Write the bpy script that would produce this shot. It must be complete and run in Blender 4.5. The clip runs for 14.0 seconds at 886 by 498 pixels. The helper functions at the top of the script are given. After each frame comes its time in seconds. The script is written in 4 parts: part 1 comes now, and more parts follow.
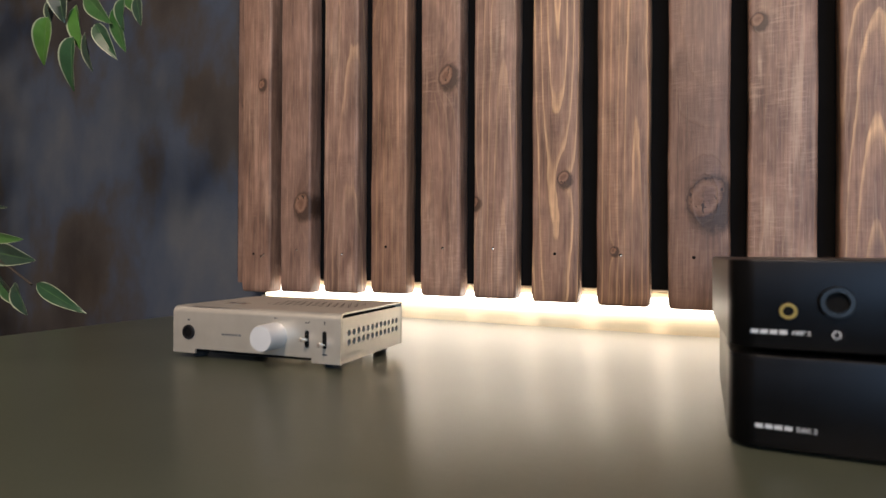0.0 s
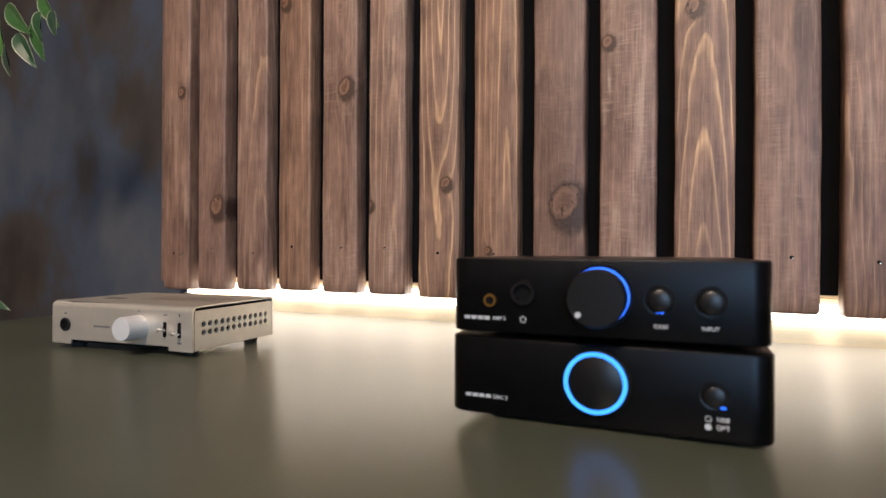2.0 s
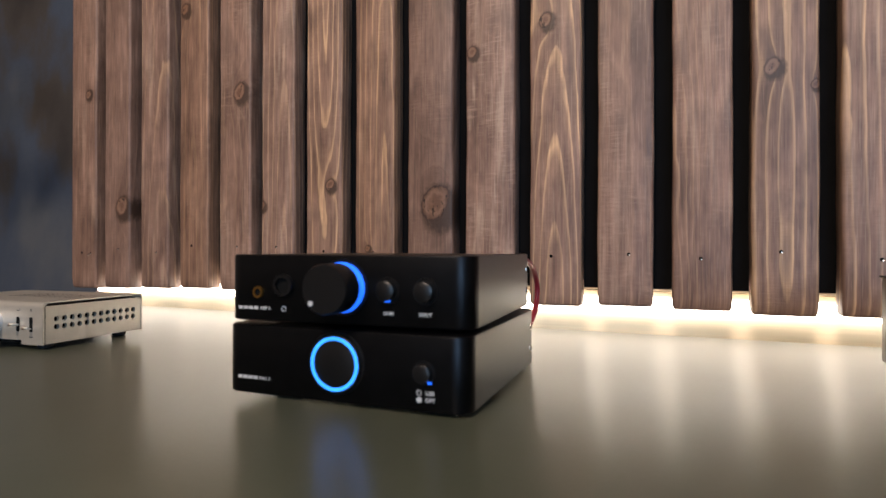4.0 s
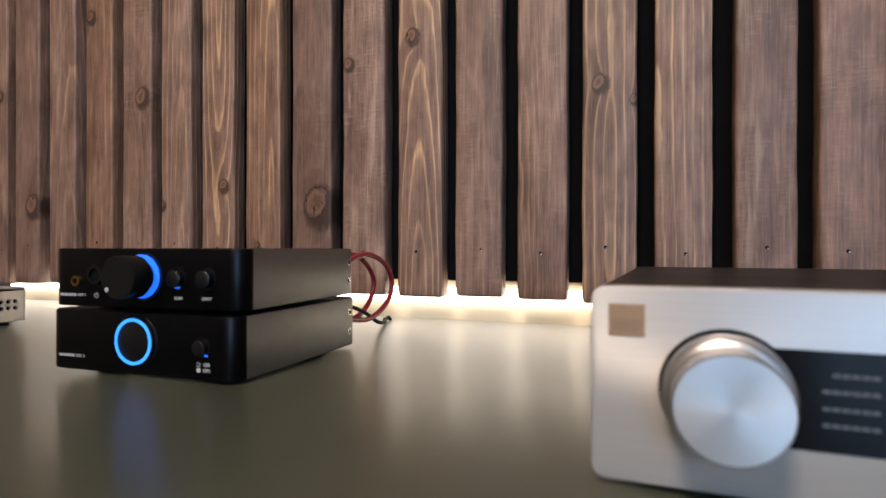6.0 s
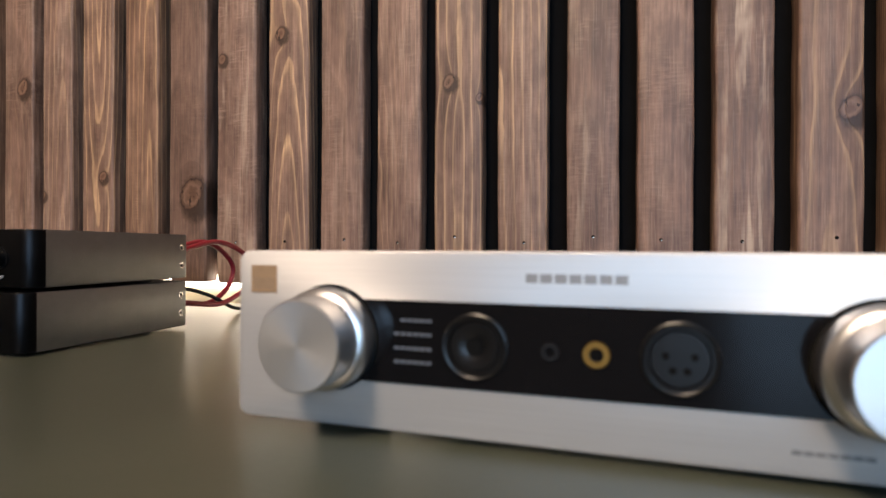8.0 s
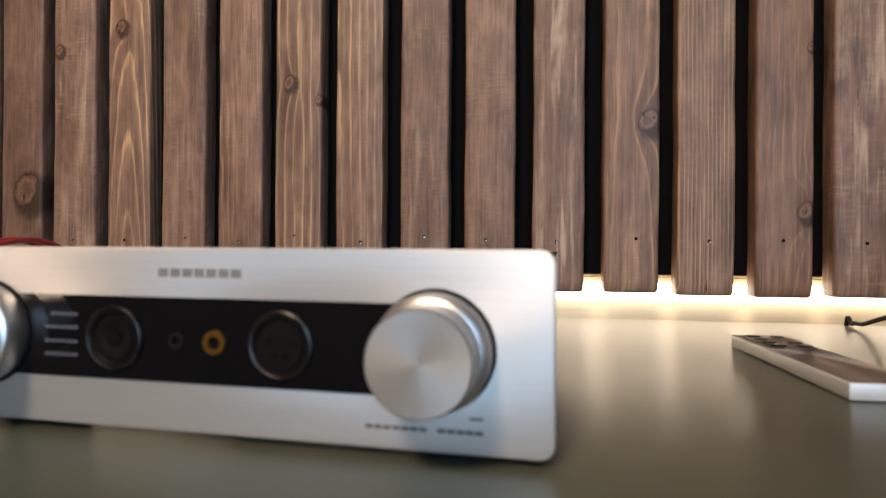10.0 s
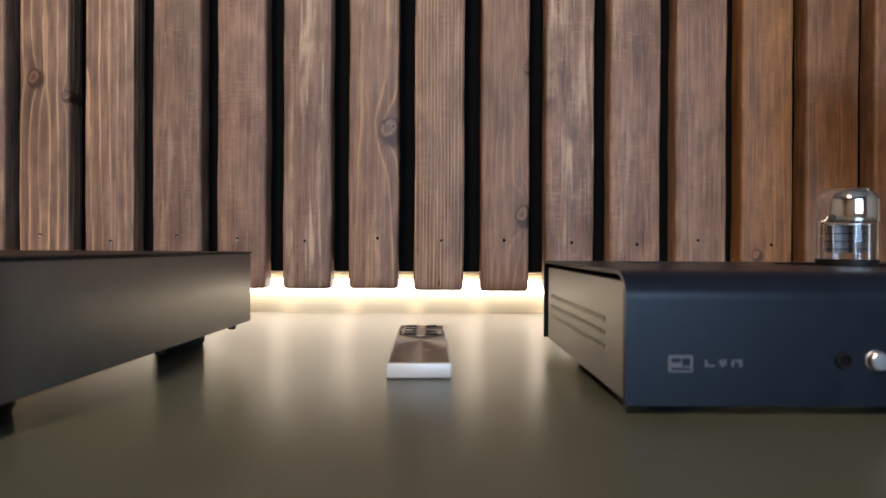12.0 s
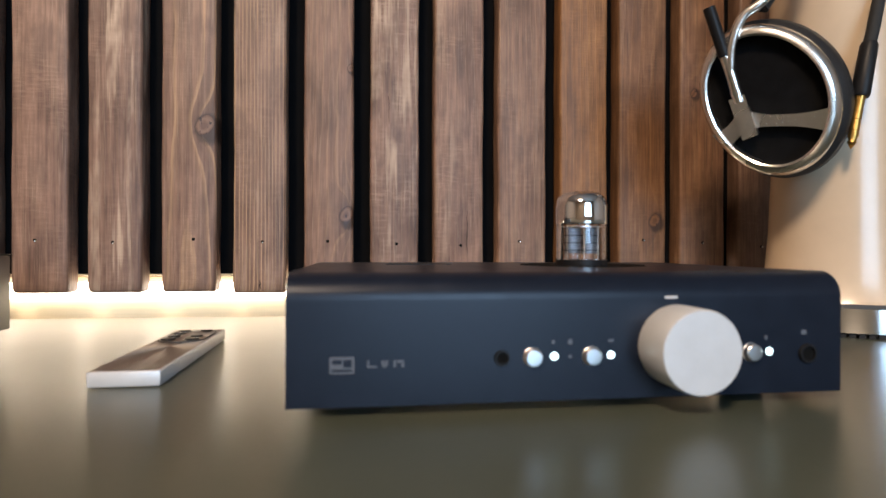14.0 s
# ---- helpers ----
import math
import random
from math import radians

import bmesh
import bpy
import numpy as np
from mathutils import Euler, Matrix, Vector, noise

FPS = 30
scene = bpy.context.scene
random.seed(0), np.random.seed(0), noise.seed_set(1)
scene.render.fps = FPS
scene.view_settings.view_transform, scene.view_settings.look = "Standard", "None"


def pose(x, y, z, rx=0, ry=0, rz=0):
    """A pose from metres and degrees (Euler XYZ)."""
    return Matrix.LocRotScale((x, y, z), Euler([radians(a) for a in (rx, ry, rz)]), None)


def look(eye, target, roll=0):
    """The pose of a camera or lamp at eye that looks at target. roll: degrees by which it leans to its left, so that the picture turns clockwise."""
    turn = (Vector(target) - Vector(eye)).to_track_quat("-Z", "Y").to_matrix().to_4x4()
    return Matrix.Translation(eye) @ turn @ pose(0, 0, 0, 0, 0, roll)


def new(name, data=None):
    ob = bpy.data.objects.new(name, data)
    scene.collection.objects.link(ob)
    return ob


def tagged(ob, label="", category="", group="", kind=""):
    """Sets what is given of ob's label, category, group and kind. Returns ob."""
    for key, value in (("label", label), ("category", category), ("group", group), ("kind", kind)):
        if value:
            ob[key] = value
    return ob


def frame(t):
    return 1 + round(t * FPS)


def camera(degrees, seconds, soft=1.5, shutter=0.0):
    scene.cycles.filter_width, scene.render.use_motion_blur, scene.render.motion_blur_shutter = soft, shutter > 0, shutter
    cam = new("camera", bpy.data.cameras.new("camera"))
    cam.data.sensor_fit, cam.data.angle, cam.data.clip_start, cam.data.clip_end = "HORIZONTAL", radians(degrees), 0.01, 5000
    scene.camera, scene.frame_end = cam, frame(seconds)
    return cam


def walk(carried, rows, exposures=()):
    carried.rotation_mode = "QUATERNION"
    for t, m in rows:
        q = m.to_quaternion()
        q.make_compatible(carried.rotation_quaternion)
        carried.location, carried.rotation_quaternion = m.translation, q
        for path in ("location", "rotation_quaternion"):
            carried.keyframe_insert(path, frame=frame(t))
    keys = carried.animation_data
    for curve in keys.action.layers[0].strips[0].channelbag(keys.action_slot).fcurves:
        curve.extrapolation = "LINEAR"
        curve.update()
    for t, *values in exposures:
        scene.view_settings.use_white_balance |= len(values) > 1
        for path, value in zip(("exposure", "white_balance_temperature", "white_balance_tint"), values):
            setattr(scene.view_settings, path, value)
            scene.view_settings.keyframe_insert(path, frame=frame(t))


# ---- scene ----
cam = camera(76.0, 14.0)
PATH = [
    (0, (0.095, -0.158, 0.071), (-0.761, 1.649, 0.079), 0.3),
    (0.5, (0.12, -0.159, 0.072), (-0.72, 1.656, 0.078), 0.4),
    (1, (0.147, -0.158, 0.072), (-0.685, 1.66, 0.078), 0.4),
    (1.5, (0.177, -0.158, 0.071), (-0.645, 1.666, 0.078), 0.2),
    (2, (0.2, -0.158, 0.072), (-0.607, 1.672, 0.077), 0.3),
    (4.5, (0.33, -0.146, 0.071), (-0.393, 1.719, 0.074), 0.1),
    (5, (0.357, -0.147, 0.071), (-0.349, 1.725, 0.073), 0.1),
    (5.5, (0.394, -0.156, 0.069), (-0.288, 1.724, 0.071), 0.0),
    (6, (0.417, -0.156, 0.069), (-0.241, 1.733, 0.067), 0.1),
    (6.5, (0.443, -0.154, 0.058), (-0.182, 1.745, 0.058), 0.1),
    (7, (0.466, -0.157, 0.059), (-0.137, 1.75, 0.056), 0.2),
    (7.5, (0.497, -0.155, 0.059), (-0.08, 1.759, 0.057), 0.2),
    (10, (0.615, -0.147, 0.058), (0.3, 1.828, 0.061), 0.4),
    (10.5, (0.658, -0.146, 0.058), (0.412, 1.839, 0.063), 0.3),
    (11, (0.706, -0.149, 0.059), (0.539, 1.844, 0.062), 0.1),
    (11.5, (0.739, -0.159, 0.06), (0.661, 1.839, 0.06), 0.1),
    (12, (0.761, -0.165, 0.061), (0.777, 1.834, 0.054), 0.3),
    (12.5, (0.788, -0.167, 0.061), (0.879, 1.831, 0.056), 0.3),
    (13, (0.808, -0.168, 0.061), (0.952, 1.827, 0.058), 0.4),
    (13.5, (0.835, -0.168, 0.061), (1.042, 1.821, 0.057), 0.3),
    (14, (0.857, -0.169, 0.062), (1.131, 1.812, 0.058), 0.2),
]
# the lens is focused on the slats; near things are a little soft
cam.data.dof.use_dof, cam.data.dof.focus_distance, cam.data.dof.aperture_fstop = True, 0.53, 12.0
walk(cam, [(t, look(eye, target, roll)) for t, eye, target, roll in PATH],
     [(0, 0.0, 6420, 10), (1.5, 0.05, 6420, 10), (4.5, -0.17, 6250, 10), (5.3, -0.28, 6250, 10), (6.2, -0.20, 6300, 10), (7, -0.05, 6450, 10), (7.6, -0.03, 6600, 10), (10, -0.24, 7100, 10), (11, -0.28, 6900, 10), (12.5, -0.15, 6700, 10), (14, 0.11, 6950, 10)])

# ---------- light ----------
world = bpy.data.worlds.new("world")
scene.world = world
world.use_nodes = True
bg = world.node_tree.nodes["Background"]
bg.inputs[0].default_value, bg.inputs[1].default_value = (0.45, 0.62, 1.0, 1), 0.6


def area_lamp(name, m, sx, sy, watts, colour):
    data = bpy.data.lights.new(name, "AREA")
    data.shape, data.size, data.size_y, data.energy, data.color = "RECTANGLE", sx, sy, watts, colour
    ob = new(name, data)
    ob.matrix_world = m
    return ob


WINDOW_X, WINDOW_Z = (0.75, 1.95), (0.05, 1.15)
area_lamp("window_daylight", look((1.35, -2.38, 0.6), (1.35, 0, 0.6)), 1.15, 1.05, 43.0, (0.44, 0.69, 1.0))
area_lamp("ceiling_lamp_light", look((0.18, -1.45, 1.68), (0.18, -0.60, 0)), 0.40, 0.40, 57.0, (1.0, 0.78, 0.60))


# ---------- materials ----------
class Graph:
    """Short hand for building one node material."""

    def __init__(self, name):
        self.mat = bpy.data.materials.new(name)
        self.mat.use_nodes = True
        self.tree = self.mat.node_tree
        self.bsdf = self.tree.nodes["Principled BSDF"]

    def node(self, kind, **inputs):
        n = self.tree.nodes.new(kind)
        for key, value in inputs.items():
            self.put(n.inputs[key.replace("_", " ")], value)
        return n

    def put(self, socket, value):
        if isinstance(value, bpy.types.NodeSocket):
            self.tree.links.new(value, socket)
        else:
            socket.default_value = value

    def math(self, op, a, b=0.0, clamp=False):
        n = self.tree.nodes.new("ShaderNodeMath")
        n.operation, n.use_clamp = op, clamp
        self.put(n.inputs[0], a)
        self.put(n.inputs[1], b)
        return n.outputs[0]

    def coords(self, scale=(1, 1, 1), jitter=0.0):
        c = self.tree.nodes.new("ShaderNodeTexCoord").outputs["Object"]
        m = self.tree.nodes.new("ShaderNodeMapping")
        self.put(m.inputs["Vector"], c)
        m.inputs["Scale"].default_value = scale
        if jitter:
            r = self.tree.nodes.new("ShaderNodeObjectInfo").outputs["Random"]
            self.put(m.inputs["Location"], self.math("MULTIPLY", r, jitter))
        return m.outputs[0]

    def noise(self, scale, vector=None, detail=4.0, rough=0.55):
        n = self.tree.nodes.new("ShaderNodeTexNoise")
        n.inputs["Scale"].default_value, n.inputs["Detail"].default_value, n.inputs["Roughness"].default_value = scale, detail, rough
        self.put(n.inputs["Vector"], vector if vector is not None else self.coords())
        return n.outputs["Fac"]

    def ramp(self, fac, *stops):
        n = self.tree.nodes.new("ShaderNodeValToRGB")
        e = n.color_ramp.elements
        while len(e) < len(stops):
            e.new(0.5)
        for el, (pos, col) in zip(e, stops):
            el.position = pos
            el.color = (*col, 1) if isinstance(col, tuple) else (col, col, col, 1)
        self.put(n.inputs[0], fac)
        return n.outputs[0]

    def mix(self, fac, a, b, how="MIX"):
        n = self.tree.nodes.new("ShaderNodeMix")
        n.data_type, n.blend_type = "RGBA", how
        self.put(n.inputs[0], fac)
        for socket, v in ((n.inputs[6], a), (n.inputs[7], b)):
            self.put(socket, (*v, 1) if isinstance(v, tuple) else v)
        return n.outputs[2]

    def bump(self, height, strength, distance=0.001):
        n = self.tree.nodes.new("ShaderNodeBump")
        n.inputs["Strength"].default_value, n.inputs["Distance"].default_value = strength, distance
        self.put(n.inputs["Height"], height)
        self.put(self.bsdf.inputs["Normal"], n.outputs[0])

    def set(self, **inputs):
        for key, value in inputs.items():
            if isinstance(value, tuple) and len(value) == 3:
                value = (*value, 1)
            self.put(self.bsdf.inputs[key.replace("_", " ")], value)
        return self.mat


def plain(name, colour, rough, metal=0.0, grain=0.06, scale=400.0, spec=0.5, bump=0.0, coat=0.0):
    """A plain surface with slight unevenness of colour and gloss."""
    g = Graph(name)
    fine, wide = g.noise(scale), g.noise(scale / 25, detail=3)
    both = g.math("ADD", g.math("MULTIPLY", fine, 0.5), g.math("MULTIPLY", wide, 0.5))
    lo, hi = tuple(c * (1 - 3 * grain) for c in colour), tuple(min(1, c * (1 + 3 * grain)) for c in colour)
    g.set(Base_Color=g.ramp(both, (0.3, lo), (0.7, hi)), Metallic=metal, Specular_IOR_Level=spec, Coat_Weight=coat,
          Roughness=g.math("ADD", g.math("MULTIPLY", wide, 0.16), rough - 0.08, clamp=True))
    if bump:
        g.bump(fine, bump, 0.0004)
    return g.mat


def brushed(name, colour, rough, along, metal=1.0, strength=0.25):
    """Metal brushed along one axis (0 x, 1 y, 2 z)."""
    g = Graph(name)
    scale = [1600.0, 1600.0, 1600.0]
    scale[along] = 18.0
    lines, wide = g.noise(1.0, g.coords(tuple(scale)), 3), g.noise(30)
    if along == 0:
        tangent = g.tree.nodes.new("ShaderNodeTangent")
        tangent.direction_type, tangent.axis = "RADIAL", "Y"
        g.put(g.bsdf.inputs["Tangent"], tangent.outputs[0])
    g.set(Base_Color=g.mix(lines, tuple(c * 0.86 for c in colour), tuple(min(1, c * 1.1) for c in colour)), Metallic=metal,
          Roughness=g.math("ADD", g.math("MULTIPLY", lines, 0.14), g.math("ADD", g.math("MULTIPLY", wide, 0.08), rough - 0.1)), Anisotropic=0.8)
    g.bump(lines, strength, 0.0002)
    return g.mat


def spun(name, colour, rough):
    """A turned knob face: fine rings round the axis along y."""
    g = Graph(name)
    s = g.node("ShaderNodeSeparateXYZ", Vector=g.coords())
    r = g.math("POWER", g.math("ADD", g.math("POWER", s.outputs[0], 2.0), g.math("POWER", s.outputs[2], 2.0)), 0.5)
    rings = g.math("SINE", g.math("MULTIPLY", r, 24000.0))
    tangent = g.tree.nodes.new("ShaderNodeTangent")
    tangent.direction_type, tangent.axis = "RADIAL", "Y"
    g.put(g.bsdf.inputs["Tangent"], tangent.outputs[0])
    g.set(Base_Color=g.mix(g.noise(300), tuple(c * 0.93 for c in colour), colour), Metallic=0.85, Roughness=rough, Anisotropic=0.5)
    g.bump(rings, 0.08, 0.0001)
    return g.mat


def glow(name, colour, strength):
    g = Graph(name)
    g.set(Base_Color=colour, Emission_Color=colour, Emission_Strength=strength)
    return g.mat


def stained_wood():
    """Brown-stained pine: growth rings cut along the board, fibres, saw marks and knots, told by each slat's own numbers."""
    g = Graph("stained_pine")
    s = g.node("ShaderNodeSeparateXYZ", Vector=g.coords())
    x, y, z = s.outputs
    rnd = g.tree.nodes.new("ShaderNodeObjectInfo").outputs["Random"]
    shift = g.math("MULTIPLY", rnd, 40.0)

    def told(name):
        a = g.tree.nodes.new("ShaderNodeAttribute")
        a.attribute_type, a.attribute_name = "OBJECT", name
        q = g.node("ShaderNodeSeparateXYZ", Vector=a.outputs["Vector"])
        return q.outputs

    def stretched(sx, sz, scale, detail=4.0):
        v = g.node("ShaderNodeCombineXYZ", X=g.math("ADD", g.math("MULTIPLY", g.math("ADD", x, y), sx), shift), Y=shift, Z=g.math("MULTIPLY", z, sz))
        return g.noise(scale, v.outputs[0], detail)

    x0, d0, tilt = told("ring")
    plainness, often, sawn = told("cut")
    bright, warm, streak = told("tint")
    wander = g.math("MULTIPLY", g.math("SUBTRACT", stretched(14, 9, 1.0, 3), 0.5), 0.009)
    depth = g.math("ADD", g.math("ADD", d0, g.math("MULTIPLY", z, tilt)), wander)
    across = g.math("SUBTRACT", g.math("ADD", x, y), x0)
    field = g.math("POWER", g.math("ADD", g.math("POWER", across, 2.0), g.math("POWER", depth, 2.0)), 0.5)
    core = halo = shade = None
    for name in ("knot_a", "knot_b"):
        kx, kz, kr = told(name)
        dx = g.math("DIVIDE", g.math("SUBTRACT", x, kx), kr)
        dz = g.math("DIVIDE", g.math("SUBTRACT", z, kz), g.math("MULTIPLY", kr, 1.2))
        lean = g.math("ADD", dx, g.math("MULTIPLY", dz, -0.25))
        q = g.math("ADD", g.math("POWER", lean, 2.0), g.math("POWER", dz, 2.0))
        q = g.math("ADD", q, g.math("MULTIPLY", g.math("SUBTRACT", stretched(130, 130, 1.0, 3), 0.5), 0.9))
        tall = g.math("ADD", g.math("POWER", dx, 2.0), g.math("POWER", g.math("MULTIPLY", dz, 0.5), 2.0))
        near = g.math("DIVIDE", 1.0, g.math("ADD", 1.0, g.math("MULTIPLY", tall, 0.6)))
        field = g.math("ADD", field, g.math("MULTIPLY", near, g.math("MULTIPLY", kr, 1.5)))
        c = g.math("MULTIPLY", g.math("SUBTRACT", 1.05, q), 1.0, clamp=True)
        core = c if core is None else g.math("MAXIMUM", core, c)
        halo = near if halo is None else g.math("MAXIMUM", halo, near)
        ux, uz = g.math("SUBTRACT", dx, 0.40), g.math("ADD", dz, 0.35)
        under = g.math("ADD", g.math("ADD", g.math("POWER", ux, 2.0), g.math("POWER", uz, 2.0)), g.math("MULTIPLY", g.math("SUBTRACT", stretched(220, 160, 1.0, 4), 0.5), 2.2))
        d = g.math("MULTIPLY", g.math("SUBTRACT", 2.5, under), 0.75, clamp=True)
        shade = d if shade is None else g.math("MAXIMUM", shade, d)
    turns = g.math("FRACT", g.math("MULTIPLY", g.math("MULTIPLY", g.math("ADD", field, g.math("MULTIPLY", stretched(120, 5, 1.0), 0.0022)), 175.0), often))
    late = g.ramp(turns, (0.0, 0.10), (0.35, 0.0), (0.72, 0.16), (0.90, 1.0), (0.96, 0.75), (1.0, 0.10))
    fibre, fine, saw, blotch = stretched(430, 15, 1.0), stretched(1500, 40, 1.0), stretched(75, 430, 1.0, 3), stretched(40, 15, 1.0, 5)
    glint_fleck, stain = stretched(1100, 26, 1.0, 2), stretched(34, 16, 1.0, 5)
    patch = g.ramp(stretched(45, 18, 1.0, 3), (0.40, 0.0), (0.62, 1.0))
    tone = g.ramp(blotch, (0.30, (0.112, 0.063, 0.047)), (0.5, (0.200, 0.117, 0.087)), (0.70, (0.295, 0.180, 0.135)))
    worn = g.ramp(stretched(20, 5, 1.0, 3), (0.34, 0.30), (0.58, 1.0))
    tone = g.mix(g.math("MULTIPLY", late, g.math("MULTIPLY", worn, plainness)), tone, (0.56, 0.36, 0.21))
    tone = g.mix(0.36, tone, g.ramp(fibre, (0.34, 0.14), (0.66, 0.90)), "OVERLAY")
    tone = g.mix(g.math("MULTIPLY", g.math("MULTIPLY", patch, sawn), g.ramp(saw, (0.48, 0.0), (0.64, 0.7))), tone, (0.38, 0.25, 0.19))
    # pale flecks: specular glints of the fibres, painted into the base colour
    tone = g.mix(g.math("MULTIPLY", g.ramp(glint_fleck, (0.58, 0.0), (0.66, 1.0)), 0.25), tone, (0.48, 0.35, 0.26))
    tone = g.mix(g.math("MULTIPLY", g.ramp(stain, (0.52, 0.0), (0.68, 1.0)), 0.50), tone, (0.090, 0.054, 0.043))
    pale = g.math("MULTIPLY", g.math("MULTIPLY", g.ramp(stretched(150, 9, 1.0, 3), (0.50, 0.0), (0.62, 1.0)), patch), streak)
    tone = g.mix(pale, tone, (0.52, 0.38, 0.28))
    tone = g.mix(g.math("MULTIPLY", g.math("POWER", halo, 2.2), 0.80), tone, (0.095, 0.050, 0.033))
    tone = g.mix(g.math("MULTIPLY", shade, 0.92), tone, (0.046, 0.025, 0.017))
    eye = g.ramp(core, (0.0, (0.070, 0.034, 0.022)), (0.14, (0.040, 0.018, 0.012)), (0.34, (0.120, 0.062, 0.040)), (0.70, (0.225, 0.128, 0.084)), (1.0, (0.140, 0.072, 0.046)))
    eye = g.mix(g.ramp(stretched(300, 130, 1.0, 2), (0.60, 0.0), (0.64, 0.9)), eye, (0.022, 0.010, 0.007))
    tone = g.mix(g.ramp(core, (0.0, 0.0), (0.22, 1.0)), tone, eye)
    tone = g.mix(warm, tone, g.mix(1.0, tone, (1.15, 0.86, 0.42), "MULTIPLY"))
    level = g.node("ShaderNodeCombineXYZ", X=bright, Y=bright, Z=bright)
    tone = g.mix(1.0, tone, level.outputs[0], "MULTIPLY")
    g.set(Base_Color=tone, Roughness=g.math("ADD", g.math("MULTIPLY", fibre, 0.30), g.math("SUBTRACT", 0.38, g.math("MULTIPLY", g.math("POWER", halo, 4.0), 0.15))), Specular_IOR_Level=0.45)
    height = g.math("ADD", g.math("ADD", g.math("MULTIPLY", late, 0.4), g.math("MULTIPLY", fine, 0.5)), g.math("ADD", g.math("MULTIPLY", g.math("MULTIPLY", saw, patch), 1.1), g.math("MULTIPLY", core, -0.6)))
    g.bump(height, 0.5, 0.0006)
    return g.mat


def desk_laminate():
    g = Graph("olive_laminate")
    cell = g.tree.nodes.new("ShaderNodeTexVoronoi")
    cell.inputs["Scale"].default_value = 420
    g.put(cell.inputs["Vector"], g.coords((1.0, 2.6, 1.0)))
    fine, wide = g.noise(900), g.noise(9, detail=5)
    grain = g.noise(1.0, g.coords((90, 500, 500)), 4)
    g.set(Base_Color=g.ramp(wide, (0.3, (0.058, 0.066, 0.048)), (0.7, (0.073, 0.082, 0.061))),
          Roughness=g.math("ADD", g.math("MULTIPLY", g.noise(22), 0.03), g.math("ADD", g.math("MULTIPLY", fine, 0.04), 0.265)), Specular_IOR_Level=0.5)
    g.bump(g.math("ADD", g.math("ADD", cell.outputs["Distance"], g.math("MULTIPLY", fine, 0.4)), grain), 0.05, 0.0005)
    return g.mat


def mottled_wall():
    g = Graph("mottled_dark_plaster")
    v = g.coords((1.0, 1.0, 0.62))
    wide, mid, fine = g.noise(4.2, v, 5, 0.6), g.noise(9.0, g.coords((1, 1, 0.5)), 6), g.noise(160)
    tone = g.ramp(wide, (0.36, (0.018, 0.014, 0.012)), (0.47, (0.040, 0.033, 0.028)), (0.55, (0.040, 0.056, 0.086)), (0.70, (0.080, 0.088, 0.100)))
    tone = g.mix(g.math("MULTIPLY", mid, 0.35), tone, (0.060, 0.058, 0.060))
    g.set(Base_Color=tone, Roughness=0.62, Specular_IOR_Level=0.3)
    g.bump(g.math("ADD", fine, g.math("MULTIPLY", mid, 2.0)), 0.25, 0.001)
    return g.mat


def pale_wood():
    g = Graph("pale_plywood")
    lines, wide = g.noise(1.0, g.coords((10, 400, 400)), 5), g.noise(12)
    g.set(Base_Color=g.mix(lines, (0.62, 0.50, 0.34), g.ramp(wide, (0.3, (0.74, 0.64, 0.47)), (0.7, (0.80, 0.71, 0.54)))), Roughness=0.6)
    g.bump(lines, 0.1, 0.0004)
    return g.mat


def leaf_skin():
    """Variegated leaf: green blade with a cream rim and a paler midrib; u runs across, v along the blade."""
    g = Graph("variegated_leaf")
    uv = g.tree.nodes.new("ShaderNodeUVMap").outputs[0]
    s = g.node("ShaderNodeSeparateXYZ", Vector=uv)
    rim = g.math("ADD", g.math("ABSOLUTE", s.outputs[0]), g.math("MULTIPLY", g.noise(90), 0.10))
    rnd = g.tree.nodes.new("ShaderNodeObjectInfo").outputs["Random"]
    green = g.ramp(rnd, (0.0, (0.010, 0.028, 0.018)), (0.4, (0.016, 0.052, 0.026)), (0.75, (0.032, 0.105, 0.020)), (1.0, (0.060, 0.160, 0.022)))
    green = g.mix(0.35, green, g.ramp(g.noise(70), (0.3, 0.3), (0.7, 0.75)), "OVERLAY")
    green = g.mix(g.ramp(g.math("ABSOLUTE", s.outputs[0]), (0.0, 0.55), (0.09, 0.0)), green, (0.09, 0.17, 0.06))
    g.set(Base_Color=g.mix(g.ramp(rim, (0.90, 0.0), (1.0, 0.9)), green, (0.36, 0.40, 0.27)), Roughness=0.38, Specular_IOR_Level=0.5)
    g.bump(g.noise(140), 0.25, 0.0006)
    return g.mat


def clear_glass():
    g = Graph("clear_glass")
    return g.set(Base_Color=(0.96, 0.97, 0.98), Roughness=0.02, Transmission_Weight=1.0, IOR=1.45)


WOOD, DESK, PLASTER, PALE, LEAF, GLASS = stained_wood(), desk_laminate(), mottled_wall(), pale_wood(), leaf_skin(), clear_glass()
FELT = plain("black_felt", (0.003, 0.003, 0.0035), 0.95, grain=0.2, scale=1500, spec=0.1)
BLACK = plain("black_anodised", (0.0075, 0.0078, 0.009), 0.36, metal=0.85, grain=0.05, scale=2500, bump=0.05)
# lighter copy of the case black: the light strip's reflection put into colour
BLACK_LIT = plain("black_anodised_lit", (0.24, 0.235, 0.22), 0.48, metal=0.9, grain=0.04, scale=2500, bump=0.05)
MATT = plain("matt_black_plastic", (0.008, 0.008, 0.009), 0.45, grain=0.1, spec=0.22)
# near-black, mostly for the shade in holes, bores and gaps
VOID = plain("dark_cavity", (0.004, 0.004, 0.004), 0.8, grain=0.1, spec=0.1)
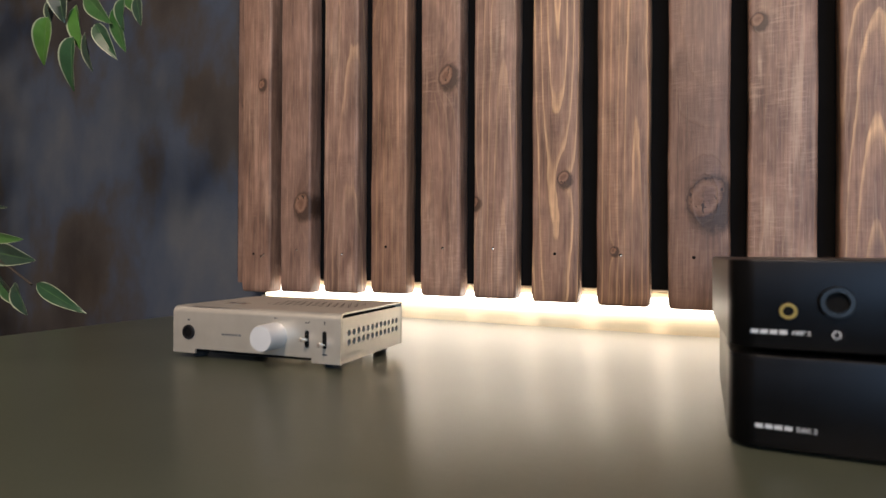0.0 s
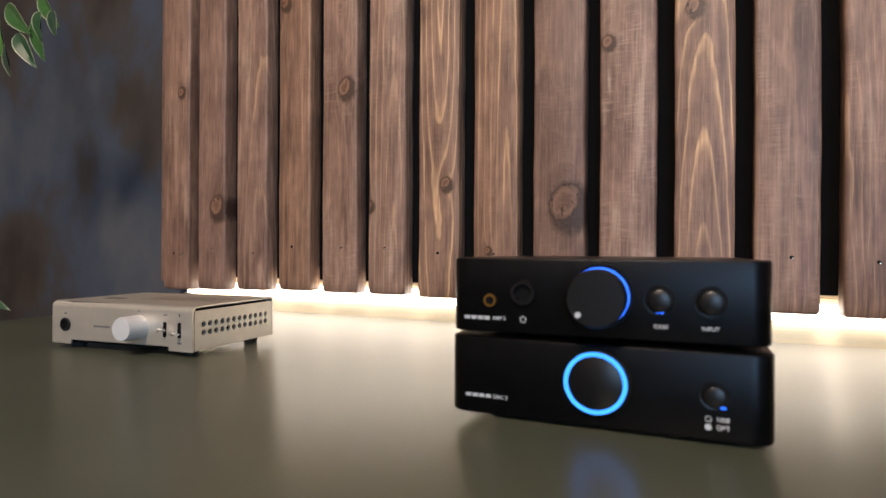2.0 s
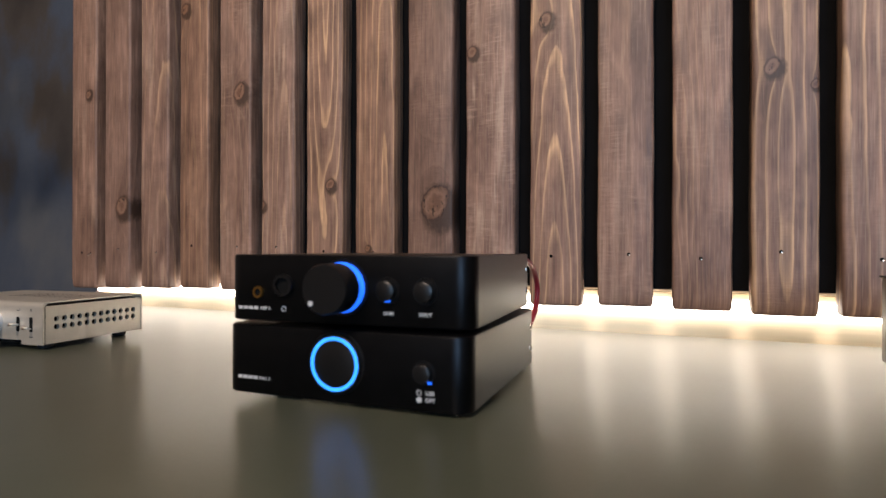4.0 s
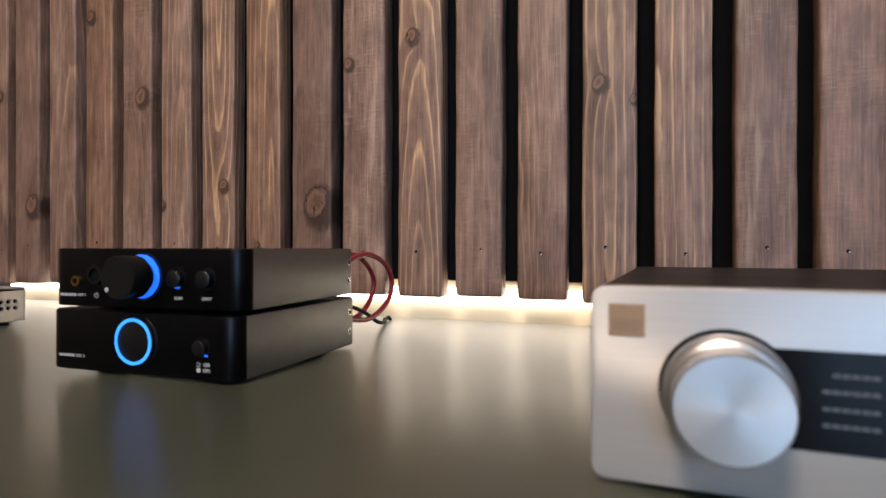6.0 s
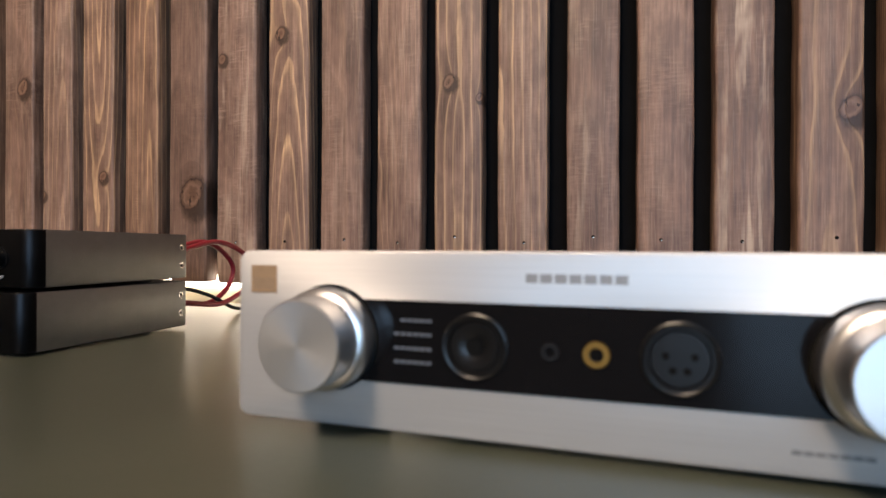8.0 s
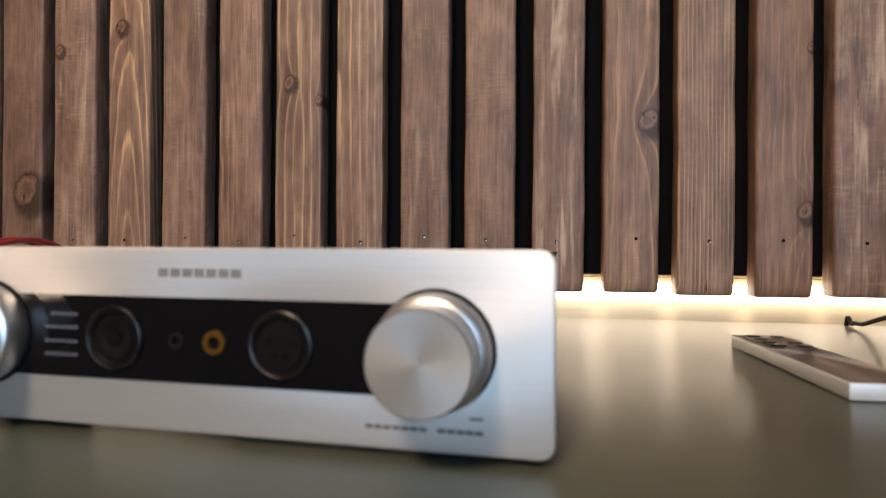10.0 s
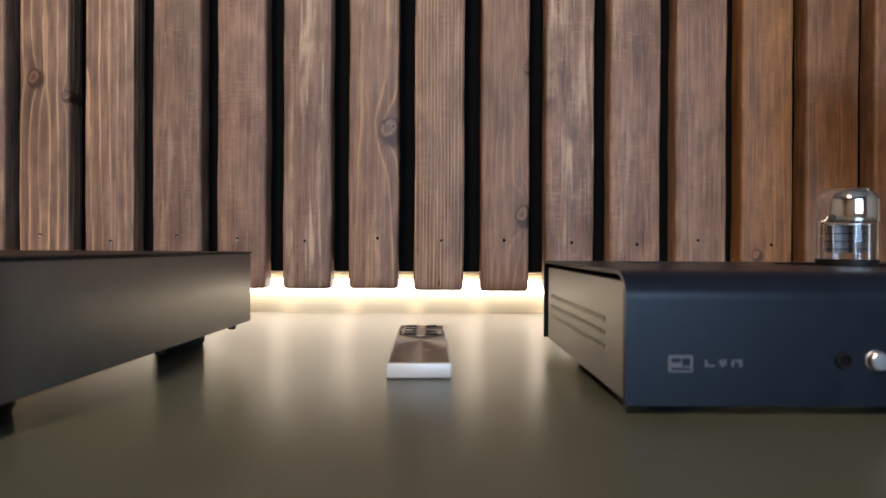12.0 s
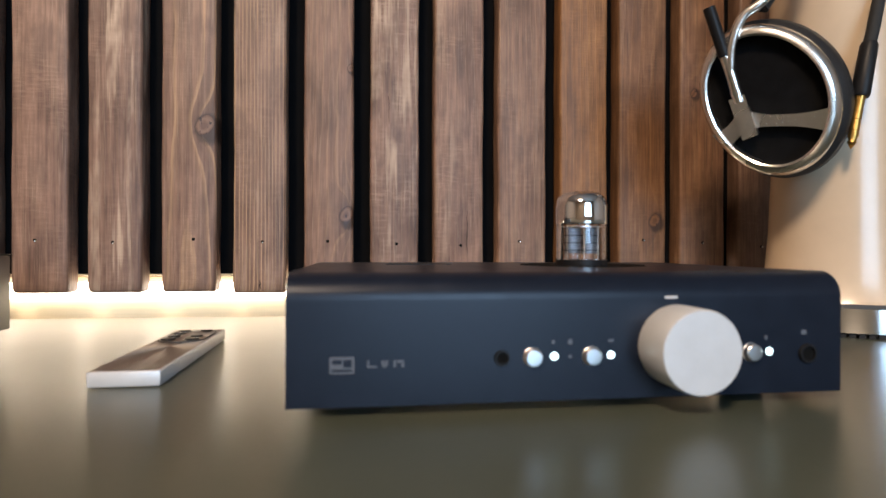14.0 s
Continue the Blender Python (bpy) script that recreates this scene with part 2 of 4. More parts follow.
GLOSS = plain("gloss_black_acrylic", (0.004, 0.004, 0.005), 0.09, grain=0.05, spec=0.18)
RUBBER = plain("black_rubber", (0.012, 0.012, 0.012), 0.8, grain=0.1)
STEEL = plain("champagne_steel", (0.58, 0.55, 0.49), 0.42, metal=0.75, grain=0.03, scale=2500, bump=0.04)
ALU = brushed("brushed_aluminium", (0.56, 0.555, 0.55), 0.48, 0, metal=0.55)
ALU_Y = brushed("brushed_remote", (0.45, 0.42, 0.38), 0.42, 1)
SATIN = plain("satin_aluminium", (0.66, 0.66, 0.67), 0.34, metal=1.0, grain=0.02, scale=2500)
KNOB_FACE = spun("turned_aluminium", (0.68, 0.685, 0.69), 0.38)
PAINT_KNOB = plain("grey_knob", (0.60, 0.61, 0.62), 0.45, metal=0.3, grain=0.02, scale=2500)
NAVY = plain("satin_black_steel", (0.0065, 0.0105, 0.0205), 0.34, metal=0.15, grain=0.05, scale=2500, spec=0.28, bump=0.05)
NAVY_SIDE = plain("dark_grey_steel", (0.27, 0.26, 0.24), 0.45, metal=0.75, grain=0.04, scale=2500, bump=0.05)
CHROME = plain("chrome", (0.86, 0.86, 0.87), 0.07, metal=1.0, grain=0.01)
JACK_BLACK = plain("jack_black", (0.004, 0.004, 0.0045), 0.32, grain=0.05, spec=0.35)
GOLD = plain("gold_plate", (0.46, 0.26, 0.07), 0.32, metal=1.0, grain=0.03)
BRONZE = plain("gold_badge", (0.34, 0.22, 0.125), 0.55, metal=0.3, grain=0.04)
SILVER = plain("nickel_silver", (0.82, 0.79, 0.75), 0.26, metal=1.0, grain=0.02)
LEATHER = plain("black_leather", (0.014, 0.014, 0.015), 0.50, grain=0.12, scale=900, bump=0.4)
MESH = plain("black_grille", (0.004, 0.004, 0.0045), 0.8, grain=0.3, scale=2600, spec=0.1, bump=0.9)
CREAM = plain("gloss_cream_lacquer", (0.56, 0.44, 0.32), 0.24, grain=0.02, scale=60, coat=0.2)
RED = plain("red_cable_jacket", (0.30, 0.016, 0.028), 0.35, grain=0.06, scale=900)
INK = plain("white_print", (0.42, 0.43, 0.44), 0.6, grain=0.03)
DIM_INK = plain("grey_print", (0.085, 0.095, 0.115), 0.6, grain=0.03)
PALE_INK = plain("faded_print", (0.27, 0.27, 0.275), 0.5, metal=0.4, grain=0.03)
GREY_INK = plain("pale_grey_print", (0.13, 0.13, 0.13), 0.6, grain=0.03)
DARK_INK = plain("dark_print", (0.10, 0.10, 0.10), 0.6, grain=0.03)
BARK = plain("brown_bark", (0.05, 0.038, 0.028), 0.8, grain=0.2, scale=300, bump=0.4)
ROOM = plain("warm_white_paint", (0.34, 0.30, 0.26), 0.7, grain=0.02, scale=120)
FLOOR = plain("oak_floor", (0.22, 0.14, 0.08), 0.5, grain=0.1, scale=60)
LED = glow("led_diffuser", (1.0, 0.90, 0.77), 7.4)
BLUE = glow("blue_light_ring", (0.035, 0.27, 1.0), 1.6)
BLUE_DEEP = glow("deep_blue_light", (0.02, 0.15, 1.0), 1.4)
WHITE_LED = glow("white_indicator", (0.66, 0.92, 1.0), 3.0)
LAMP = glow("lamp_diffuser", (1.0, 0.82, 0.62), 22.0)


# ---------- mesh helpers ----------
def mesh_of(bm, name, material, smooth):
    me = bpy.data.meshes.new(name)
    bmesh.ops.recalc_face_normals(bm, faces=bm.faces)
    bm.to_mesh(me)
    bm.free()
    for m in material if isinstance(material, (list, tuple)) else (material,):
        me.materials.append(m)
    if smooth:
        me.shade_smooth()
        me.set_sharp_from_angle(angle=radians(38))
    return me


def part(name, bm, material, parent, label="", smooth=True):
    """One mesh object under a thing or a part."""
    ob = new(name, mesh_of(bm, name, material, smooth))
    ob.parent = parent
    return tagged(ob, label)


def thing(name, m, label, category, group="", kind=""):
    ob = new(name)
    ob.empty_display_size = 0.02
    ob.matrix_world = m
    return tagged(ob, label, category, group, kind)


def solid(name, bm, material, label, category, kind="", m=None, smooth=True):
    ob = new(name, mesh_of(bm, name, material, smooth))
    if m is not None:
        ob.matrix_world = m
    return tagged(ob, label, category, "", kind)


def add_box(bm, x0, x1, y0, y1, z0, z1, bevel=0.0, seg=2, which=None):
    """A box; which(edge direction as 'x', 'y' or 'z') picks the edges that are rounded."""
    made = bmesh.ops.create_cube(bm, size=1.0, matrix=Matrix.Translation(((x0 + x1) / 2, (y0 + y1) / 2, (z0 + z1) / 2)) @ Matrix.Diagonal((x1 - x0, y1 - y0, z1 - z0, 1)))
    if bevel:
        edges = {e for v in made["verts"] for e in v.link_edges}
        if which:
            edges = {e for e in edges if "xyz"[max(range(3), key=lambda k: abs((e.verts[0].co - e.verts[1].co)[k]))] in which}
        bmesh.ops.bevel(bm, geom=list(edges), offset=bevel, segments=seg, profile=0.5, affect="EDGES", clamp_overlap=True)
    return bm


def box(*a, **k):
    return add_box(bmesh.new(), *a, **k)


def add_lathe(bm, outline, m=None, n=40, closed=True):
    """Turns an outline of (radius, height) round the -y axis: height counts towards -y."""
    m = m or Matrix()
    rings = []
    for r, h in outline:
        if r < 1e-6:
            rings.append([bm.verts.new(m @ Vector((0, -h, 0)))])
        else:
            rings.append([bm.verts.new(m @ Vector((r * math.cos(a), -h, r * math.sin(a)))) for a in (2 * math.pi * k / n for k in range(n))])
    for a, b in zip(rings, rings[1:]):
        for k in range(n):
            p, q = a[k % len(a)], a[(k + 1) % len(a)]
            s, t = b[(k + 1) % len(b)], b[k % len(b)]
            some = [p]
            for v in (q, s, t):
                if v not in some:
                    some.append(v)
            if len(some) > 2:
                bm.faces.new(some)
    return bm


def lathe(outline, m=None, n=40):
    return add_lathe(bmesh.new(), outline, m, n)


def at(x, z, y=0.0):
    return Matrix.Translation((x, y, z))


UP = Matrix.Rotation(-math.pi / 2, 4, "X")


def upright(outline, m=None, n=40):
    """Turns an outline of (radius, height) round the z axis."""
    return lathe(outline, (m or Matrix()) @ UP, n)


def add_sweep(bm, points, radius, n=10, taper=None):
    """A round bar along a smooth line through the points."""
    pts = [Vector(p) for p in points]
    fine = []
    for i in range(len(pts) - 1):
        p0, p1, p2, p3 = pts[max(i - 1, 0)], pts[i], pts[i + 1], pts[min(i + 2, len(pts) - 1)]
        for k in range(8):
            t = k / 8
            fine.append(0.5 * ((2 * p1) + (p2 - p0) * t + (2 * p0 - 5 * p1 + 4 * p2 - p3) * t * t + (3 * p1 - p0 - 3 * p2 + p3) * t ** 3))
    fine.append(pts[-1])
    rings = []
    for i, p in enumerate(fine):
        way = (fine[min(i + 1, len(fine) - 1)] - fine[max(i - 1, 0)]).normalized()
        side = way.cross(Vector((0.13, 0.31, 0.94))).normalized()
        other = way.cross(side)
        r = radius if taper is None else radius + (taper - radius) * i / (len(fine) - 1)
        rings.append([bm.verts.new(p + r * (math.cos(a) * side + math.sin(a) * other)) for a in (2 * math.pi * k / n for k in range(n))])
    for a, b in zip(rings, rings[1:]):
        for k in range(n):
            bm.faces.new((a[k], a[(k + 1) % n], b[(k + 1) % n], b[k]))
    bm.faces.new(rings[0])
    bm.faces.new(rings[-1])
    return bm


def sweep(points, radius, n=10, taper=None):
    return add_sweep(bmesh.new(), points, radius, n, taper)


def holed_plate(x0, x1, z0, z1, gx0, gx1, gz0, gz1, nx, nz, r, deep, m, n=12):
    """A plate in the xz plane, facing -y, with nx by nz round holes in the field gx0..gx1, gz0..gz1; the holes have walls."""
    bm = bmesh.new()

    def quad(a, b, c, d):
        bm.faces.new([bm.verts.new(m @ Vector((p[0], 0, p[1]))) for p in ((a, c), (b, c), (b, d), (a, d))])

    quad(x0, x1, z0, gz0), quad(x0, x1, gz1, z1), quad(x0, gx0, gz0, gz1), quad(gx1, x1, gz0, gz1)
    w, h = (gx1 - gx0) / nx, (gz1 - gz0) / nz
    for i in range(nx):
        for j in range(nz):
            cx, cz = gx0 + (i + 0.5) * w, gz0 + (j + 0.5) * h
            out, rim, end = [], [], []
            for k in range(n):
                a = 2 * math.pi * (k + 0.5) / n
                c, s = math.cos(a), math.sin(a)
                f = min(w / 2 / abs(c), h / 2 / abs(s))
                out.append(bm.verts.new(m @ Vector((cx + f * c, 0, cz + f * s))))
                rim.append(bm.verts.new(m @ Vector((cx + r * c, 0, cz + r * s))))
                end.append(bm.verts.new(m @ Vector((cx + r * c, deep, cz + r * s))))
            for k in range(n):
                k2 = (k + 1) % n
                bm.faces.new((out[k], out[k2], rim[k2], rim[k]))
                bm.faces.new((rim[k], rim[k2], end[k2], end[k]))
            # corners of the cell that the outer polygon cuts off
            for c1, c2 in ((1, 1), (-1, 1), (-1, -1), (1, -1)):
                corner = Vector((cx + c1 * w / 2, 0, cz + c2 * h / 2))
                pair = [v for v in sorted(out, key=lambda v: (v.co - m @ corner).length)[:2]]
                bm.faces.new((pair[0], pair[1], bm.verts.new(m @ corner)))
    return bm


def folded_sheet(width, depth, height, radius, thick, notch=None, seg=8):
    """A bent sheet that forms front, top and back, with a rounded front fold; notch (u0, u1, z) lifts the front's lower edge between u0 and u1."""
    def outline(z_front):
        pts = [(0.0, z_front)]
        pts += [(radius - radius * math.cos(a), height - radius + radius * math.sin(a)) for a in (math.pi / 2 * k / seg for k in range(seg + 1))]
        rb = radius * 0.6
        pts += [(depth - rb + rb * math.sin(a), height - rb + rb * math.cos(a)) for a in (math.pi / 2 * k / seg for k in range(seg + 1))]
        pts.append((depth, 0.0))
        inner = []
        for i, (a, b) in enumerate(pts):
            p, q = pts[max(i - 1, 0)], pts[min(i + 1, len(pts) - 1)]
            d = math.hypot(q[0] - p[0], q[1] - p[1])
            inner.append((a + thick * (q[1] - p[1]) / d, b - thick * (q[0] - p[0]) / d))
        return pts + inner[::-1]

    cuts = [(0.0, width, 0.0)] if not notch else [(0.0, notch[0], 0.0), (notch[0], notch[1], notch[2]), (notch[1], width, 0.0)]
    bm = bmesh.new()
    for u0, u1, z in cuts:
        pts = outline(z)
        a = [bm.verts.new((u0, p[0], p[1])) for p in pts]
        b = [bm.verts.new((u1, p[0], p[1])) for p in pts]
        k = len(pts)
        for i in range(k):
            bm.faces.new((a[i], a[(i + 1) % k], b[(i + 1) % k], b[i]))
        half = k // 2
        for ends in (a, b):
            for i in range(half - 1):
                bm.faces.new((ends[i], ends[i + 1], ends[k - 2 - i], ends[k - 1 - i]))
    bmesh.ops.remove_doubles(bm, verts=bm.verts, dist=0.00001)
    return bm


def lettering(words, height, m, parent, material, name="lettering"):
    """Raised print in the built-in font, centred; it stands in the xz plane and faces -y."""
    curve = bpy.data.curves.new(name, "FONT")
    curve.body, curve.size, curve.align_x, curve.align_y, curve.extrude, curve.offset = words, height * 1.35, "CENTER", "CENTER", 0.00004, 0.00004
    ob = new(name, curve)
    me = bpy.data.meshes.new_from_object(ob.evaluated_get(bpy.context.evaluated_depsgraph_get()))
    bpy.data.objects.remove(ob)
    bpy.data.curves.remove(curve)
    me.materials.clear()
    me.materials.append(material)
    me.transform(m @ Matrix.Rotation(math.pi / 2, 4, "X"))
    ob = new(name, me)
    ob.parent = parent
    return ob


def print_bars(spans, m, parent, material, name="printed_bar"):
    """Unreadable print: small bars, each (u0, u1, z0, z1)."""
    for a, b, c, d in spans:
        bm = box(a, b, -0.00012, 0.0002, c, d)
        bm.transform(m)
        part(name, bm, material, parent, smooth=False)



# ---------- the room ----------
X0, X1, Y0, Y1, Z0, Z1 = -1.55, 2.75, -2.45, 0.44, -0.75, 1.80
solid("floor", box(X0, X1, Y0, Y1, Z0 - 0.05, Z0), FLOOR, "brown oak floor under the desk", "floor", "structure")
solid("ceiling", box(X0, X1, Y0, Y1, Z1, Z1 + 0.05), ROOM, "plain warm white ceiling", "ceiling", "structure")
solid("wall_north", box(X0, X1, Y1, Y1 + 0.1, Z0, Z1), PLASTER, "dark wall with mottled blue and brown plaster", "wall", "structure")
solid("wall_west", box(X0 - 0.1, X0, Y0, Y1, Z0, Z1), ROOM, "plain painted side wall", "wall", "structure")
solid("wall_east", box(X1, X1 + 0.1, Y0, Y1, Z0, Z1), ROOM, "plain painted side wall", "wall", "structure")
bm = bmesh.new()
add_box(bm, X0, WINDOW_X[0], Y0 - 0.12, Y0, Z0, Z1)
add_box(bm, WINDOW_X[1], X1, Y0 - 0.12, Y0, Z0, Z1)
add_box(bm, *WINDOW_X, Y0 - 0.12, Y0, Z0, WINDOW_Z[0])
add_box(bm, *WINDOW_X, Y0 - 0.12, Y0, WINDOW_Z[1], Z1)
solid("wall_south", bm, ROOM, "plain painted wall with a window opening", "wall", "structure", smooth=False)
win = thing("window_1", pose(0, 0, 0), "white window that lets cool daylight in", "window", "", "structure")
bm = bmesh.new()
for a, b, c, d in ((WINDOW_X[0], WINDOW_X[0] + 0.05, *WINDOW_Z), (WINDOW_X[1] - 0.05, WINDOW_X[1], *WINDOW_Z), (*WINDOW_X, WINDOW_Z[0], WINDOW_Z[0] + 0.05), (*WINDOW_X, WINDOW_Z[1] - 0.05, WINDOW_Z[1])):
    add_box(bm, a, b, Y0 - 0.09, Y0 - 0.03, c, d, 0.004)
part("window_frame", bm, ROOM, win)
pane = part("pane", box(WINDOW_X[0] + 0.05, WINDOW_X[1] - 0.05, Y0 - 0.064, Y0 - 0.060, WINDOW_Z[0] + 0.05, WINDOW_Z[1] - 0.05), GLASS, win)
pane.visible_shadow = False
lamp = thing("ceiling_lamp", pose(0.18, -1.45, Z1), "round warm white ceiling lamp", "lamp")
part("lamp_base", upright([(0, 0), (0.13, 0), (0.13, -0.03), (0, -0.03)]), SATIN, lamp)
part("diffuser", upright([(0, -0.031), (0.12, -0.031), (0.11, -0.06), (0.05, -0.075), (0, -0.078)]), LAMP, lamp, "glowing frosted diffuser")

# ---------- desk ----------
DESK_BACK = 0.360
desk = thing("desk", pose(0, 0, 0), "long desk with an olive grey laminate top", "desk")
bm = bmesh.new()
rim = [(-0.43, -0.55), (2.30, -0.55), (2.30, DESK_BACK - 0.034), (-0.43, DESK_BACK + 0.020)]
low, high = ([bm.verts.new((x, y, z)) for x, y in rim] for z in (-0.028, 0.0))
for k in range(4):
    bm.faces.new((low[k], low[(k + 1) % 4], high[(k + 1) % 4], high[k]))
bm.faces.new(low), bm.faces.new(high)
bmesh.ops.bevel(bm, geom=list(bm.edges), offset=0.0012, segments=2, profile=0.5, affect="EDGES")
part("desktop", bm, DESK, desk)
for px in (-0.38, 2.24):
    for py in (-0.50, 0.28):
        part("leg", box(px - 0.025, px + 0.025, py - 0.025, py + 0.025, Z0, -0.028, 0.003), MATT, desk)

# ---------- slat wall ----------
SLAT_Y, SLAT_T = 0.370, 0.022
LEFT, RIGHT = -0.432, 1.30
wall = thing("slat_wall", pose(0, 0, 0), "wall panel of brown-stained pine slats on black felt", "wall panel", "", "structure")
BOARD_Y = SLAT_Y + SLAT_T
part("felt_backing", box(LEFT - 0.028, RIGHT, BOARD_Y, BOARD_Y + 0.010, 0.0370, 1.5), FELT, wall, "black felt backing", False)
part("batten", box(LEFT + 0.004, RIGHT, BOARD_Y + 0.010, BOARD_Y + 0.024, 0.0288, 0.0338, 0.0008), PALE, wall, "pale raw wooden batten")
part("batten", box(LEFT + 0.004, RIGHT, BOARD_Y + 0.007, BOARD_Y + 0.024, 0.0348, 0.0366, 0.0004), PALE, wall, "pale raw wooden batten")
edge = part("edge_board", box(LEFT - 0.022, LEFT + 0.006, BOARD_Y - 0.006, BOARD_Y - 0.0003, 0.030, 1.5, 0.001), WOOD, wall, "brown end board")
edge["ring"], edge["knot_a"], edge["knot_b"] = (0.05, 0.03, 0.01), (-0.012 + LEFT, 0.26, 0.004), (9.0, 9.0, 0.01)
edge["cut"], edge["tint"] = (0.3, 1.0, 0.2), (0.9, 0.0, 0.0)
solid("baseboard", box(LEFT + 0.004, RIGHT + 0.9, BOARD_Y + 0.009, BOARD_Y + 0.024, -0.30, 0.0140, 0.001), PALE, "pale plywood board behind the desk edge", "board", "structure")
strip = thing("led_strip", pose(0, 0, 0), "glowing warm white light strip under the slats", "light strip")
bm = bmesh.new()
lip = [(0.0110, 0.0285), (0.0006, 0.0235), (0.0006, 0.0155), (0.0016, 0.0147), (0.0145, 0.0145)]
ends = [[bm.verts.new((x, BOARD_Y + v, w)) for v, w in lip] for x in (LEFT + 0.02, RIGHT)]
for k in range(5):
    bm.faces.new((ends[0][k], ends[0][(k + 1) % 5], ends[1][(k + 1) % 5], ends[1][k]))
bm.faces.new(ends[0]), bm.faces.new(ends[1])
part("diffuser", bm, LED, strip, smooth=False)
part("channel", box(LEFT + 0.02, RIGHT, BOARD_Y + 0.0150, BOARD_Y + 0.024, 0.0150, 0.0280), SATIN, strip)

# each slat: left edge, width, foot
SLATS = [(-0.431, 0.0455, 0.0205), (-0.370, 0.0445, 0.0220), (-0.307, 0.0460, 0.0235), (-0.2435, 0.0450, 0.0250), (-0.182, 0.0455, 0.0245), (-0.1215, 0.0445, 0.0245), (-0.061, 0.0445, 0.0235),
         (0.000, 0.0455, 0.0225), (0.0605, 0.0485, 0.0220), (0.122, 0.0485, 0.0215), (0.185, 0.0470, 0.0205), (0.246, 0.0465, 0.0225), (0.3075, 0.0460, 0.0215), (0.367, 0.0470, 0.0195),
         (0.4285, 0.0460, 0.0205), (0.4915, 0.0455, 0.0210), (0.552, 0.0460, 0.0210), (0.614, 0.0455, 0.0210), (0.676, 0.0470, 0.0215), (0.738, 0.0470, 0.0200), (0.801, 0.0455, 0.0195),
         (0.862, 0.0460, 0.0205), (0.923, 0.0480, 0.0210), (0.985, 0.0485, 0.0205), (1.048, 0.0490, 0.0215), (1.109, 0.0505, 0.0205), (1.175, 0.0495, 0.0210), (1.240, 0.0480, 0.0205)]
# growth rings: axis offset, depth at the foot, slope; knots: across, up, radius
RINGS = {3: (0.022, 0.001, 0.030), 5: (0.031, 0.0, 0.047), 6: (0.024, 0.0190, -0.052), 7: (0.035, -0.0005, 0.031), 10: (0.0235, 0.0047, 0.066), 13: (0.024, -0.0082, 0.058), 14: (-0.004, 0.014, 0.012), 19: (-0.060, 0.020, 0.004), 18: (0.024, 0.018, 0.02)}
KNOTS = {0: ((0.031, 0.253, 0.0050),), 1: ((0.031, 0.104, 0.0105),), 3: ((0.008, 0.334, 0.006),), 4: ((0.029, 0.228, 0.0085),), 5: ((0.001, 0.096, 0.0045),), 6: ((0.030, 0.117, 0.0055),),
         7: ((0.015, 0.050, 0.0030),), 8: ((0.030, 0.096, 0.0150),), 9: ((0.006, 0.240, 0.0050),), 10: ((0.014, 0.262, 0.0060),), 13: ((0.014, 0.199, 0.0058), (0.044, 0.182, 0.0035)),
         18: ((0.037, 0.151, 0.0085),), 20: ((0.039, 0.073, 0.0065), (0.043, 0.211, 0.0035)), 24: ((0.014, 0.034, 0.004),), 25: ((0.038, 0.070, 0.006),), 26: ((0.015, 0.200, 0.004),)}
# how strongly the rings show, how close they lie, how rough the saw left it
CUTS = {0: (0.10, 1.0, 0.2), 1: (0.10, 1.0, 0.1), 2: (0.50, 1.5, 0.2), 3: (0.40, 0.7, 0.2), 4: (0.15, 1.6, 0.5), 5: (0.55, 0.9, 0.3), 6: (1.0, 0.95, 0.2), 7: (0.85, 0.9, 0.1), 8: (0.06, 1.0, 0.2),
        9: (0.15, 1.4, 0.8), 10: (1.0, 1.0, 0.2), 11: (0.12, 1.2, 0.5), 12: (0.35, 1.7, 0.3), 13: (0.95, 0.7, 0.1), 14: (1.0, 0.85, 0.2), 15: (0.08, 1.0, 0.5), 16: (0.10, 1.0, 0.4),
        17: (0.10, 1.2, 0.3), 18: (0.60, 0.8, 0.1), 19: (1.0, 1.8, 0.4), 20: (0.25, 1.5, 0.1), 21: (0.20, 1.3, 0.8), 22: (0.08, 1.0, 0.5), 23: (0.20, 1.6, 0.3), 24: (0.10, 0.8, 0.3)}
# lightness, warmth, pale streaks; 25 to 27 carry dimmer, warmer light in their colour
TINTS = {0: (1.0, 0.10, 0.2), 1: (0.98, 0.0, 0.0), 2: (1.02, 0.0, 0.3), 3: (0.96, 0.25, 0.1), 4: (1.04, 0.05, 0.2), 5: (1.0, 0.0, 0.3), 6: (1.0, 0.10, 0.1), 7: (0.95, 0.25, 0.2), 8: (0.84, 0.05, 0.0),
         9: (1.0, 0.0, 0.5), 10: (1.0, 0.05, 0.0), 11: (1.02, 0.0, 0.2), 12: (1.06, 0.05, 0.3), 13: (0.88, 0.0, 0.0), 14: (0.95, 0.0, 0.3), 15: (0.88, 0.0, 0.4), 16: (1.04, 0.05, 0.1), 17: (0.92, 0.0, 1.0),
         18: (0.98, 0.05, 0.1), 19: (0.98, 0.0, 0.5), 20: (0.98, 0.10, 0.1), 21: (0.95, 0.0, 0.9), 22: (1.04, 0.10, 0.3), 23: (0.96, 0.20, 0.2), 24: (0.96, 0.90, 0.1), 25: (0.74, 0.70, 0.0), 26: (0.78, 0.55, 0.0), 27: (0.72, 0.25, 0.0)}
CRACKS = {21: (0.0175, 0.158, 0.030), 22: (0.0320, 0.030, 0.048), 19: (0.024, 0.003, 0.010)}
rng = random.Random(4)


